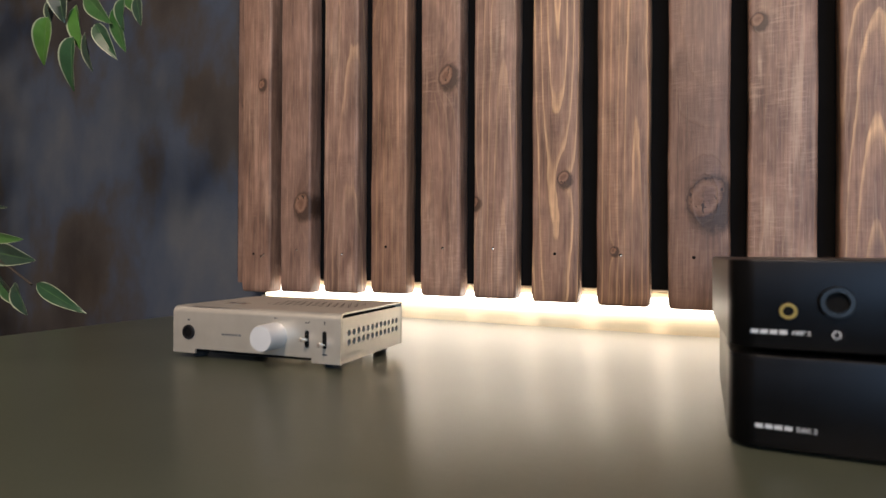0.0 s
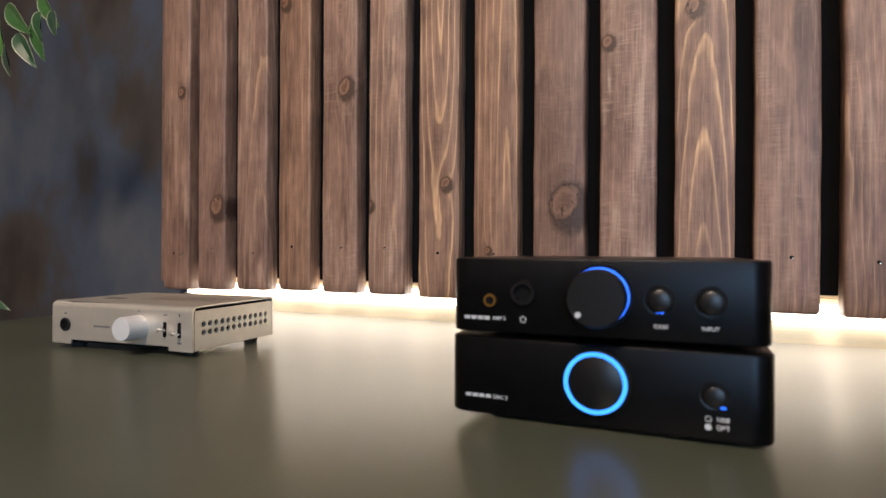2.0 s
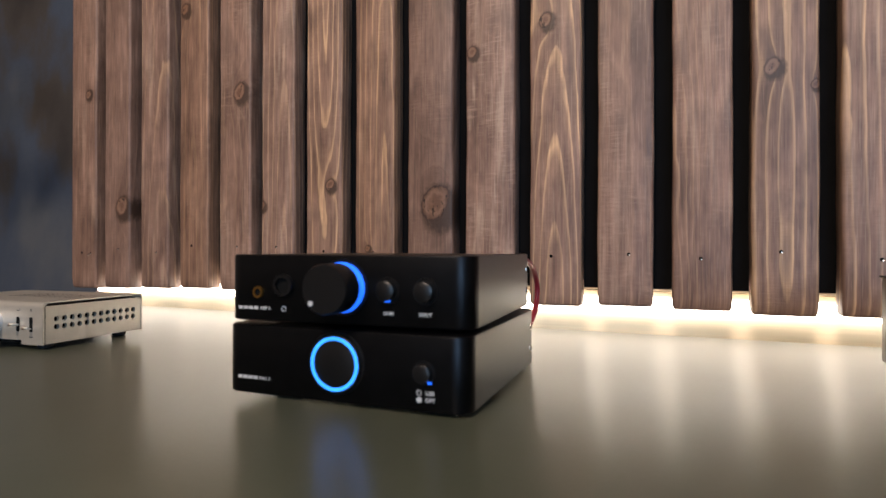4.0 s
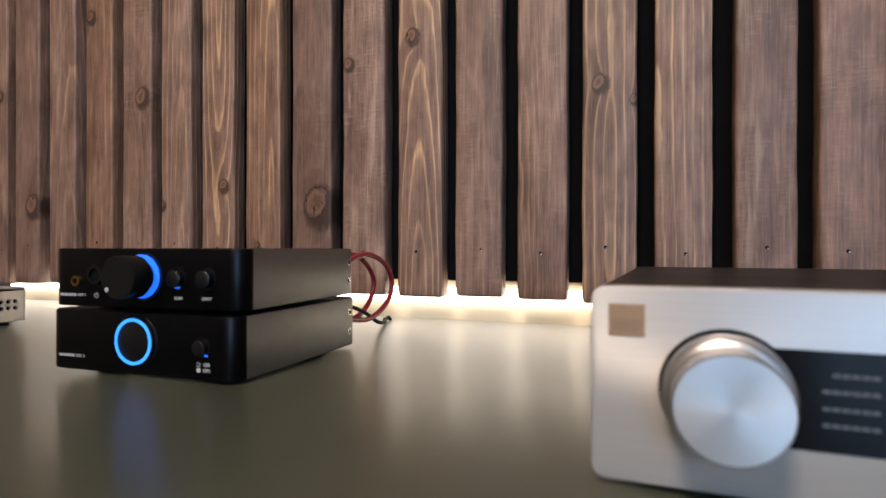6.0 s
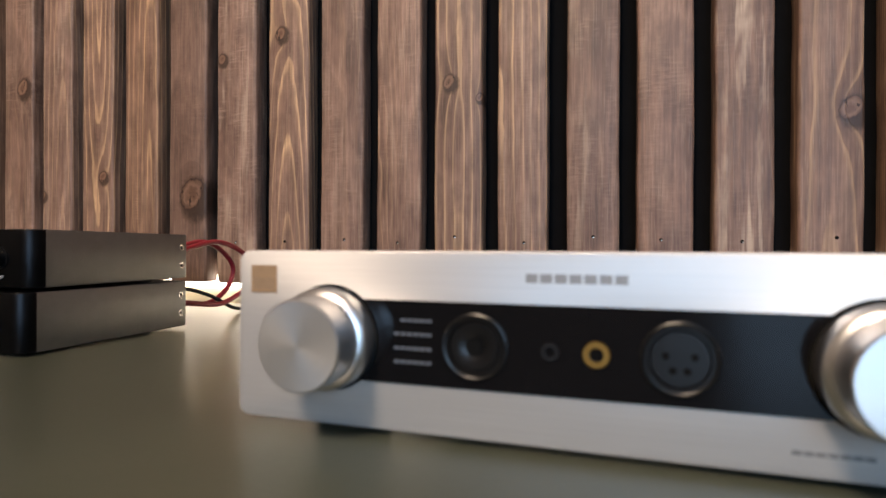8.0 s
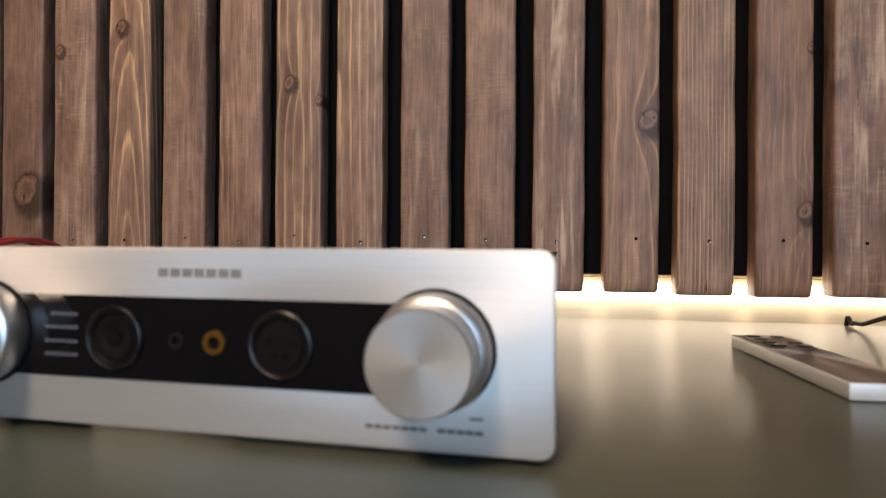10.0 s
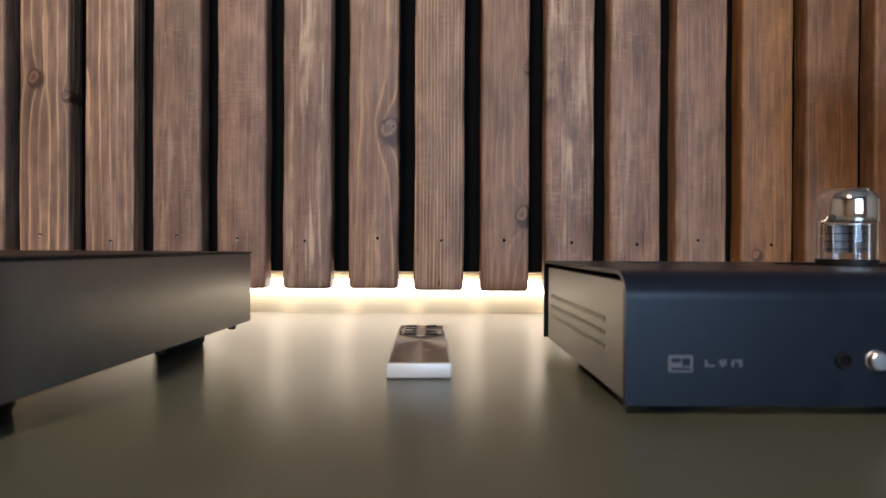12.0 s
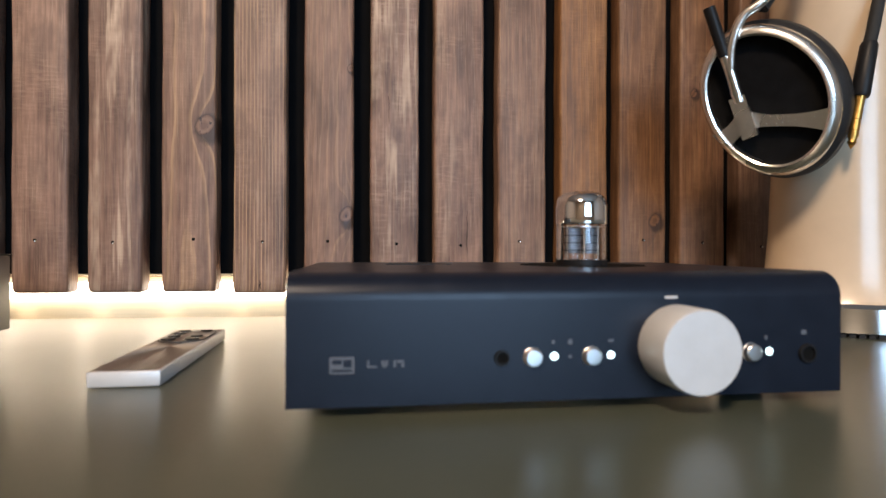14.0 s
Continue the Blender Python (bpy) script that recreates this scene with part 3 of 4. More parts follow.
def slat_body(width, seed):
    """A sawn slat with softly rounded edges that waver a little along its length, and a worn foot."""
    r = random.Random(seed)
    bm = bmesh.new()
    corner = 0.0030
    phase = [r.uniform(0, 6.28) for _ in range(4)]
    foot = [(-0.001, r.uniform(0.0014, 0.0030)), (0.0004, 0.0012), (0.0020, 0.0004)]
    heights = [0.0, 0.0010, 0.0030, 0.010] + [0.022 + 0.018 * k for k in range(24)] + [0.6, 1.45]
    rings = []
    for n, h in enumerate(heights):
        inset = foot[n][1] if n < 3 else 0.0
        waver = [0.0003 * math.sin(31 * h + phase[k]) + 0.00018 * math.sin(83 * h + phase[k + 2]) for k in (0, 1)]
        lo, hi = inset + waver[0], width - inset + waver[1]
        ring = []
        for cx, cy, a0 in ((lo + corner, corner + inset, 180), (hi - corner, corner + inset, 270), (hi - corner, SLAT_T - corner, 0), (lo + corner, SLAT_T - corner, 90)):
            for k in range(4):
                a = radians(a0 + 30 * k)
                ring.append(bm.verts.new((cx + corner * math.cos(a), cy + corner * math.sin(a), h)))
        rings.append(ring)
    for a, b in zip(rings, rings[1:]):
        for k in range(16):
            bm.faces.new((a[k], a[(k + 1) % 16], b[(k + 1) % 16], b[k]))
    bm.faces.new(rings[0]), bm.faces.new(rings[-1])
    return bm


screw_mesh = mesh_of(lathe([(0, 0.0002), (0.0005, 0.0002), (0.0008, 0.0004), (0.0009, 0.0002), (0.0010, -0.0004)], n=12), "screw", SILVER, True)
pit_mesh = mesh_of(lathe([(0, 0.0003), (0.0011, 0.0003), (0.0014, 0.0002), (0.0016, -0.0004)], n=12), "screw_hole", VOID, True)
for i, (sx, width, sz) in enumerate(SLATS):
    s = part("slat", slat_body(width, i), WOOD, wall)
    s.matrix_basis = pose(sx, SLAT_Y + rng.uniform(-0.0006, 0.0006), sz)
    s["ring"] = RINGS.get(i, (rng.uniform(-0.03, 0.08), rng.uniform(0.02, 0.06), rng.uniform(-0.03, 0.03)))
    s["cut"], s["tint"] = CUTS.get(i, (0.12, 1.0, 0.3)), TINTS[i]
    knots = (*KNOTS.get(i, ()), (9.0, 9.0, 0.01), (9.0, 9.0, 0.01))
    s["knot_a"], s["knot_b"] = knots[0], knots[1]
    if i in CRACKS:
        u, w, tall = CRACKS[i]
        bm = bmesh.new()
        rows = [[bm.verts.new((u + side * 0.0006 * math.sin(math.pi * (k + 0.15) / 6.3) + 0.0004 * math.sin(2.2 * k), 0.0004 * (side == 0) - 0.0002, w + tall * k / 6)) for side in (-1, 0, 1)] for k in range(7)]
        for a, b in zip(rows, rows[1:]):
            bm.faces.new((a[0], a[1], b[1], b[0])), bm.faces.new((a[1], a[2], b[2], b[1]))
        part("crack", bm, VOID, s, "thin dark split", False)
    for k in range(1 if i else 3):
        u, w = width * rng.uniform(0.42, 0.60) + 0.006 * k, rng.uniform(0.043, 0.051) - 0.006 * (k % 2)
        pit = new("screw_hole", pit_mesh)
        pit.parent, pit.matrix_basis = s, pose(u, -0.0001, w)
        if rng.random() < 0.75:
            head = new("screw", screw_mesh)
            head.parent, head.matrix_basis = s, pose(u + 0.0006, -0.0004, w - 0.0005)


# ---------- small parts shared by the devices ----------
def socket(name, u, z, r, hole, parent, ring=MATT, bore=VOID, proud=0.0012):
    """A jack: a collar with a sunk dark bore."""
    j = part(name, lathe([(r, -0.0005), (r, proud * 0.7), (r * 0.93, proud), (hole, proud), (hole, 0.0002)], at(u, z), 32), ring, parent)
    part("bore", lathe([(0, 0.0003), (hole * 1.01, 0.0003)], at(u, z), 24), bore, j)
    return j


def turn_knob(name, u, z, outline, side, face, parent, label=""):
    """A knob: turned side and a face of its own."""
    k = part(name, lathe(outline), side, parent, label)
    k.location = (u, 0, z)
    r, h = outline[-1]
    part("knob_face", lathe([(r, h), (r * 0.6, h + 0.00005), (0, h + 0.00005)]), face, k)
    return k


def pads(w, d, z, parent, inset=0.014, r=0.006):
    for fx in (inset, w - inset):
        for fy in (inset, d - inset):
            part("foot", upright([(0, 0), (r * 0.9, 0), (r, 0.001), (r, z), (0, z)], Matrix.Translation((fx, fy, 0)), 20), RUBBER, parent)


# ---------- small silver amplifier ----------
W, D, H, FOOT = 0.127, 0.0875, 0.0305, 0.0035
amp = thing("headphone_amplifier", pose(-0.2285, 0.1065, 0, 0, 0, 5.2), "small champagne silver headphone amplifier with a round knob", "amplifier")
pads(W, D, FOOT, amp, 0.012, 0.005)
bm = folded_sheet(W, D, H, 0.0045, 0.0013, (0.0185, 0.107, 0.0030))
bm.transform(Matrix.Translation((0, 0, FOOT)))
part("cover", bm, STEEL, amp, "bent sheet cover in champagne silver")
side_field = (0.0022, D - 0.0004, FOOT + 0.0003, FOOT + H - 0.0032, 0.0075, 0.0815, FOOT + 0.0092, FOOT + 0.0205, 12, 2, 0.00205, 0.002)
part("side_panel", holed_plate(*side_field, pose(W - 0.0004, 0, 0, 0, 0, 90)), STEEL, amp, "perforated side panel", False)
part("side_panel", holed_plate(*side_field, pose(0.0004, 0, 0, 0, 0, 90) @ Matrix.Diagonal((1, -1, 1, 1))), STEEL, amp, "perforated side panel", False)
# added black block: gives the shade seen through the side holes
part("inner_chassis", box(0.0035, W - 0.0035, 0.003, D - 0.003, FOOT + 0.0008, FOOT + H - 0.003), VOID, amp, "black block that stands for the shade inside", False)
# the vents are flat black discs, their inner shade painted on the lid
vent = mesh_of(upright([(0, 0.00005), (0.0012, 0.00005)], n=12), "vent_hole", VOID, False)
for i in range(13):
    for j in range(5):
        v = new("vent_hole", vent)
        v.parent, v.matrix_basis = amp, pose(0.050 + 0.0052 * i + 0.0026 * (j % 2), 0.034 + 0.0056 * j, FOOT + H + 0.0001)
print_bars([(0.022, 0.038, 0.0, 0.0012), (0.022, 0.028, -0.006, -0.0012), (0.032, 0.038, -0.006, -0.0012), (0.022, 0.038, -0.0076, -0.0066)], pose(0, 0.030, FOOT + H + 0.0003, -90), amp, SILVER, "printed_badge")
socket("headphone_jack", 0.0132, 0.0172, 0.0048, 0.0033, amp)
turn_knob("volume_knob", 0.0812, 0.0185, [(0.0082, 0.0), (0.0080, 0.0135), (0.0075, 0.0146)], PAINT_KNOB, PAINT_KNOB, amp, "plain pale grey knob")
for u, lift in ((0.1038, 0.0), (0.1161, -0.0022)):
    slot = part("switch_slot", box(u - 0.0014, u + 0.0014, -0.0003, 0.0003, 0.0125, 0.0230, 0.0012, 3, "y"), VOID, amp)
    part("toggle", lathe([(0.0010, 0), (0.0009, 0.004), (0.0013, 0.0062), (0.0010, 0.0072), (0, 0.0074)], pose(u, 0, 0.0172 + lift, -8), 16), SILVER, slot, "small metal toggle")
print_bars([(0.040 + 0.0026 * k, 0.0422 + 0.0026 * k, 0.0, 0.0012) for k in range(6)], at(0, 0.0164), amp, DARK_INK)
print_bars([(0.1024, 0.1052, 0, 0.0006), (0.1052, 0.1058, 0.0004, 0.0014), (0.1156, 0.1166, -0.0004, 0.0016), (0.1145, 0.1178, -0.0187, -0.0178), (0.0802, 0.0826, 0.0018, 0.0024), (0.0122, 0.0140, -0.0026, -0.0014)], at(0, 0.0272), amp, DARK_INK)


# ---------- black stack ----------
def small_box(name, label, z, tall, y, turn):
    t = thing(name, pose(0.1010, y, z, 0, 0, turn), label, "audio device")
    bm = bmesh.new()
    add_box(bm, 0, 0.127, 0, 0.130, 0.0, tall, 0.0085, 6, "z")
    edges = [e for e in bm.edges if abs(e.verts[0].co.z - e.verts[1].co.z) < 1e-6]
    bmesh.ops.bevel(bm, geom=edges, offset=0.0010, segments=2, profile=0.5, affect="EDGES")
    # faces behind the front corners get the black lightened for reflected light
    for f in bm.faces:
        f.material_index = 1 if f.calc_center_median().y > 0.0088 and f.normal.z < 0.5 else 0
    body = part("body", bm, (BLACK, BLACK_LIT), t, "satin black case, sides coloured lighter for the strip's reflected light")
    for fx in (0.022, 0.104):
        for fy in (0.022, 0.105):
            part("foot", upright([(0, -0.0016), (0.0070, -0.0016), (0.0072, 0), (0, 0)], Matrix.Translation((fx, fy, 0)), 20), RUBBER, t)
    for k in (0.30, 0.70):
        sc = part("screw", lathe([(0.0024, -0.0003), (0.0023, 0.0004), (0.0018, 0.0005), (0.0009, 0.0001), (0, 0.0001)], Matrix.Translation((0.127, 0.119, tall * k)) @ Matrix.Rotation(math.pi / 2, 4, "Z"), 20), SILVER, t)
        for a in (20, 110):
            bmx = box(-0.0014, 0.0014, -0.00065, -0.0003, -0.0003, 0.0003)
            bmx.transform(Matrix.Translation((0.127, 0.119, tall * k)) @ Matrix.Rotation(math.pi / 2, 4, "Z") @ Matrix.Rotation(radians(a), 4, "Y"))
            part("slot", bmx, VOID, sc, smooth=False)
    return t


def glow_ring(parent, u, z, r_in, r_out, y, material, label):
    return part("light_ring", lathe([(r_in, y - 0.0006), (r_in, y), (r_out, y), (r_out, y - 0.0006)], at(u, z), 64), material, parent, label)


dac = small_box("audio_converter", "flat black desktop converter with a glowing blue ring", 0.0016, 0.0330, 0.0735, 0.8)
part("recess", lathe([(0.0145, 0.0000), (0.0140, 0.0006), (0.0136, 0.0002), (0, 0.0002)], at(0.0636, 0.0180), 64), JACK_BLACK, dac)
part("button_face", lathe([(0.0128, 0.0), (0.0126, 0.0018), (0.0122, 0.0021), (0, 0.0021)], at(0.0636, 0.0180), 64), JACK_BLACK, dac)
glow_ring(dac, 0.0636, 0.0180, 0.0107, 0.0123, 0.0024, BLUE, "bright blue light ring")
sel = part("selector", lathe([(0.0052, 0), (0.0052, 0.0006), (0.0042, 0.0004), (0.0038, 0.0030), (0.0030, 0.0034), (0, 0.0034)], at(0.1065, 0.0170), 32), JACK_BLACK, dac, "round black push button")
# blue reflection by the button, made as a small glowing block
part("indicator", box(0.1085, 0.1103, -0.0010, 0.0, 0.0124, 0.0134, 0.0003), BLUE_DEEP, sel)
lettering("DAC 2", 0.0016, at(0.0240, 0.0078, -0.0002), dac, INK)
print_bars([(0.0095 + 0.0030 * k, 0.0119 + 0.0030 * k, 0, 0.0015) for k in range(4)], at(-0.0012, 0.0071), dac, INK)
lettering("USB", 0.0018, at(0.1095, 0.0083, -0.0002), dac, INK)
lettering("OPT", 0.0018, at(0.1095, 0.0053, -0.0002), dac, INK)
part("printed_ring", lathe([(0.0009, 0.0002), (0.0012, 0.0003), (0.0009, 0.0003)], at(0.1044, 0.0083), 24), INK, dac)
part("printed_dot", lathe([(0, 0.0003), (0.0012, 0.0003), (0.0012, 0)], at(0.1044, 0.0053), 24), INK, dac)

top = small_box("stacked_amplifier", "black headphone amplifier stacked on the converter, knob lit blue", 0.0366, 0.0322, 0.0750, 2.6)
socket("gold_jack", 0.0185, 0.0139, 0.0029, 0.0018, top, GOLD)
socket("headphone_jack", 0.0330, 0.0175, 0.0055, 0.0037, top, JACK_BLACK, VOID, 0.0020)
part("knob_seat", lathe([(0.0132, -0.0002), (0.0130, 0.0004), (0.0118, 0.0002), (0, 0.0002)], at(0.0645, 0.0172), 64), JACK_BLACK, top)
glow_ring(top, 0.0645, 0.0172, 0.0085, 0.0117, 0.0014, BLUE_DEEP, "blue light ring behind the knob")
k = turn_knob("volume_knob", 0.0645, 0.0172, [(0.0084, 0.0), (0.0086, 0.0040), (0.0112, 0.0052), (0.0112, 0.0160), (0.0106, 0.0168)], JACK_BLACK, JACK_BLACK, top, "black knob")
part("pointer", lathe([(0, 0.0171), (0.0012, 0.0171), (0.0012, 0.0160)], at(-0.0064, -0.0062), 20), INK, k, "white dot")
for u in (0.0872, 0.1054):
    b = part("push_button", lathe([(0.0060, 0), (0.0059, 0.0006), (0.0046, 0.0003), (0.0044, 0.0040), (0.0036, 0.0045), (0, 0.0045)], at(u, 0.0163), 32), JACK_BLACK, top)
    if u < 0.1:
        # this button's blue glint is likewise a glowing block, no lamp
        part("indicator", box(u - 0.0012, u + 0.0016, -0.0012, 0, 0.0112, 0.0121, 0.0003), BLUE_DEEP, b)
lettering("GAIN", 0.0016, at(0.0877, 0.0060, -0.0002), top, INK)
lettering("INPUT", 0.0016, at(0.1054, 0.0060, -0.0002), top, INK)
lettering("AMP 2", 0.0016, at(0.0225, 0.0062, -0.0002), top, INK)
print_bars([(0.0095 + 0.0030 * k, 0.0119 + 0.0030 * k, 0, 0.0015) for k in range(4)], at(-0.0026, 0.0055), top, INK)
part("printed_ring", lathe([(0.0010, 0.0002), (0.0014, 0.0003), (0.0010, 0.0003)], at(0.0330, 0.0062), 24), INK, top)

lead = thing("patch_cable", pose(0, 0, 0), "pair of red patch cables looped between the stacked devices", "cable")
for x, grow in ((0.205, 0.0), (0.191, -0.008)):
    part("cable", sweep([(x, 0.206, 0.0545), (x, 0.226, 0.0580), (x, 0.262, 0.0640), (x, 0.296 + grow, 0.0560), (x, 0.312 + grow, 0.0400), (x, 0.303 + grow, 0.0220), (x, 0.270, 0.0110), (x, 0.234, 0.0140), (x, 0.206, 0.0190)], 0.0022, 12), RED, lead, "glossy dark red jacket")
    for z in (0.0545, 0.0190):
        part("plug", lathe([(0.0028, -0.016), (0.0030, -0.010), (0.0044, -0.008), (0.0044, 0.002), (0, 0.002)], pose(x, 0.206, z), 20), SATIN, lead, "silver plug")
solid("black_cable", sweep([(0.200, 0.206, 0.027), (0.200, 0.230, 0.0260), (0.203, 0.258, 0.0180), (0.204, 0.285, 0.0060), (0.198, 0.312, 0.0022), (0.19, 0.330, 0.002), (0.19, 0.345, -0.012), (0.19, 0.348, -0.15)], 0.0016), RUBBER, "thin black cable behind the stacked devices", "cable")

# ---------- wide silver amplifier ----------
W, H, FT = 0.2180, 0.0560, 0.0080
big = thing("desktop_amplifier", pose(0.4033, 0.0155, 0.0, 0, 0, -2.8), "wide amplifier with a brushed silver front and two large knobs", "amplifier")
bm = box(0, W, 0, FT, 0.0022, 0.0022 + H, 0.0040, 4, "y")
bmesh.ops.bevel(bm, geom=[e for e in bm.edges if e.calc_length() < 0.3 and abs(e.verts[0].co.y - e.verts[1].co.y) < 1e-6 and e.verts[0].co.y < 1e-6], offset=0.0007, segments=2, profile=0.5, affect="EDGES")
front = part("faceplate", bm, ALU, big, "brushed aluminium front plate")
part("case", box(0.0025, W - 0.0025, FT, 0.229, 0.0085, 0.0560, 0.0012, 2), NAVY_SIDE, big, "dark metal case")
part("lid", box(0.0012, W - 0.0012, FT, 0.229, 0.0560, 0.0572, 0.0004, 1), MATT, big, "black lid")
for fx in (0.028, W - 0.028):
    for fy in (0.030, 0.180):
        part("foot", upright([(0, 0), (0.013, 0), (0.014, 0.002), (0.014, 0.0085), (0, 0.0085)], Matrix.Translation((fx, fy, 0)), 28), RUBBER, big)
for fy in (0.118, 0.206):
    part("case_screw", upright([(0, 0.0060), (0.0022, 0.0060), (0.0026, 0.0070), (0.0026, 0.0086), (0, 0.0086)], Matrix.Translation((W - 0.0065, fy, 0)), 16), RUBBER, big)
part("display_window", box(0.030, 0.188, -0.0004, 0.0004, 0.0172, 0.0430), GLOSS, big, "gloss black strip", False)
for u in (0.0355, 0.1855):
    part("knob_gap", lathe([(0.0170, 0.0005), (0.0170, 0.0007), (0, 0.0007)], at(u, 0.0304), 64), VOID, big)
    turn_knob("knob", u, 0.0304, [(0.0160, 0.0004), (0.0160, 0.0072), (0.0155, 0.0080), (0.0138, 0.0087), (0.0137, 0.0195), (0.0132, 0.0201)], SATIN, KNOB_FACE, big, "large turned aluminium knob")


def big_socket(u, label):
    s = part("socket", lathe([(0.0100, 0.0004), (0.0100, 0.0012), (0.0094, 0.0015), (0.0088, 0.0012), (0.0086, 0.0006)], at(u, 0.0300), 48), JACK_BLACK, big, label)
    part("rim", lathe([(0.0087, 0.0004), (0.0086, 0.0014), (0.0080, 0.0014), (0.0074, 0.0006), (0, 0.0006)], at(u, 0.0300), 48), JACK_BLACK, s)
    return s


s = big_socket(0.0835, "round black combination socket")
part("hub", lathe([(0.0070, 0.0006), (0.0068, 0.0011), (0.0030, 0.0011), (0.0026, 0.0008), (0, 0.0008)], at(0.0835, 0.0300), 32), JACK_BLACK, s)
part("bore", lathe([(0.0025, 0.0013), (0, 0.0013)], at(0.0835, 0.0300), 24), VOID, s)
s = big_socket(0.1395, "four-hole round socket")
part("insert", lathe([(0.0072, 0.0006), (0.0071, 0.0012), (0, 0.0012)], at(0.1395, 0.0300), 32), JACK_BLACK, s)
for du, dz in ((-0.0036, 0.0008), (0.0036, 0.0008), (-0.0018, -0.0030), (0.0018, -0.0030)):
    part("contact", lathe([(0.0010, 0.0012), (0.0010, 0.0015), (0.0006, 0.0015), (0, 0.0013)], at(0.1395 + du, 0.0300 + dz), 12), VOID, s)
socket("small_jack", 0.1055, 0.0298, 0.0026, 0.0015, big)
socket("gold_jack", 0.1182, 0.0298, 0.0038, 0.0020, big, GOLD)
print_bars([(0.0565 + 0.0012 + 0.0021 * k, 0.0565 + 0.0029 + 0.0021 * k, z, z + 0.0010) for z in (0.0364, 0.0322, 0.0278, 0.0236) for k in range(1 if z > 0.036 else 0, 6)], at(0, 0, -0.0004), big, DIM_INK)
print_bars([(0.0985 + 0.0041 * k, 0.1019 + 0.0041 * k, 0.0492, 0.0518) for k in range(7)], at(0, 0, 0.0001), big, PALE_INK, "printed_logo")
print_bars([(0.1655 + 0.0026 * k, 0.1677 + 0.0026 * k, 0.0078, 0.0090) for k in range(13) if k != 7] + [(0.195, 0.199, 0.0118, 0.0126)], at(0, 0), big, GREY_INK)
part("badge", box(0.0050, 0.0150, -0.00025, 0.0003, 0.0440, 0.0532), BRONZE, big, "square gold sticker", False)
print_bars([(0.0058, 0.0142, 0.0488, 0.0492), (0.0058, 0.0142, 0.0452, 0.0486)], at(0, 0, -0.0002), big, plain("badge_brown", (0.26, 0.17, 0.10), 0.5))

# ---------- remote control ----------
rem = thing("remote_control", pose(0.737, 0.0965, 0, 0, 0, 1.0), "slim silver remote control lying on the desk", "remote control")
part("body", box(0, 0.0305, 0, 0.127, 0.0003, 0.0072, 0.0007, 2), PAINT_KNOB, rem, "pale aluminium body")
part("faceplate", box(0.0010, 0.0295, 0.0012, 0.126, 0.0072, 0.0075, 0.0002, 1), ALU_Y, rem, "brushed darker top")
bm = bmesh.new()
add_box(bm, 0.0020, 0.0285, 0.074, 0.124, 0.0070, 0.0077, 0.0128, 8, "z")
part("keypad", bm, MATT, rem, "oval key field")
part("key_plate", box(0.0026, 0.0279, 0.0746, 0.1234, 0.0075, 0.0079, 0.0122, 8, "z"), ALU_Y, rem, "brushed plate under the keys")
for bx, by, r in ((0.0085, 0.083, 0.0036), (0.0215, 0.083, 0.0036), (0.0085, 0.094, 0.0032), (0.0215, 0.094, 0.0032), (0.0085, 0.105, 0.0032), (0.0085, 0.116, 0.0032), (0.0215, 0.116, 0.0032)):
    part("button", upright([(r * 1.15, 0.0076), (r * 1.12, 0.0080), (r, 0.0082), (0, 0.0082)], Matrix.Translation((bx, by, 0.0006)), 20), JACK_BLACK, rem)

# ---------- black tube amplifier ----------
W, D, H, FOOT = 0.2225, 0.160, 0.0490, 0.0037
lyr = thing("tube_amplifier", pose(0.829, 0.0400, 0), "black metal tube amplifier with a large pale knob", "amplifier")
pads(W, D, FOOT + 0.001, lyr, 0.026, 0.009)
bm = folded_sheet(W, D, H, 0.0105, 0.0016, None, 12)
bm.transform(Matrix.Translation((0, 0, FOOT)))
part("cover", bm, NAVY, lyr, "satin black bent sheet cover")
side_field = (0.0080, D - 0.007, FOOT + 0.0004, FOOT + H - 0.0042, 0.030, 0.146, FOOT + 0.0125, FOOT + 0.0305, 22, 3, 0.00165, 0.0025)
# panels paler than the cover: the strip's glancing reflection put into their colour
part("side_panel", holed_plate(*side_field, pose(0.0018, 0, 0, 0, 0, 90) @ Matrix.Diagonal((1, -1, 1, 1))), NAVY_SIDE, lyr, "perforated side panel", False)
part("side_panel", holed_plate(*side_field, pose(W - 0.0018, 0, 0, 0, 0, 90)), NAVY_SIDE, lyr, "perforated side panel", False)
# added black block behind the perforations, in place of real shade
part("inner_chassis", box(0.0045, W - 0.0045, 0.004, D - 0.004, FOOT + 0.0002, FOOT + H - 0.004), VOID, lyr, "black block that stands for the shade inside", False)
# no hole is cut: a black disc paints the opening's shade
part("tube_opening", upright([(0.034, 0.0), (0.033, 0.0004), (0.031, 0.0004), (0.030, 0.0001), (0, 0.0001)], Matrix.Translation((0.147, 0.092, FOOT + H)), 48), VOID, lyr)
part("serial_plate", box(0.040, 0.076, 0.104, 0.120, FOOT + H, FOOT + H + 0.0004), MATT, lyr, smooth=False)
bd = part("badge", box(0.0155, 0.0245, -0.0003, 0.0003, 0.0160, 0.0222, 0.0006, 2, "y"), DIM_INK, lyr, "small grey badge")
print_bars([(0.0165, 0.0200, 0.0196, 0.0212), (0.0205, 0.0235, 0.0184, 0.0212), (0.0165, 0.0235, 0.0168, 0.0177)], at(0, 0, -0.0003), lyr, NAVY)
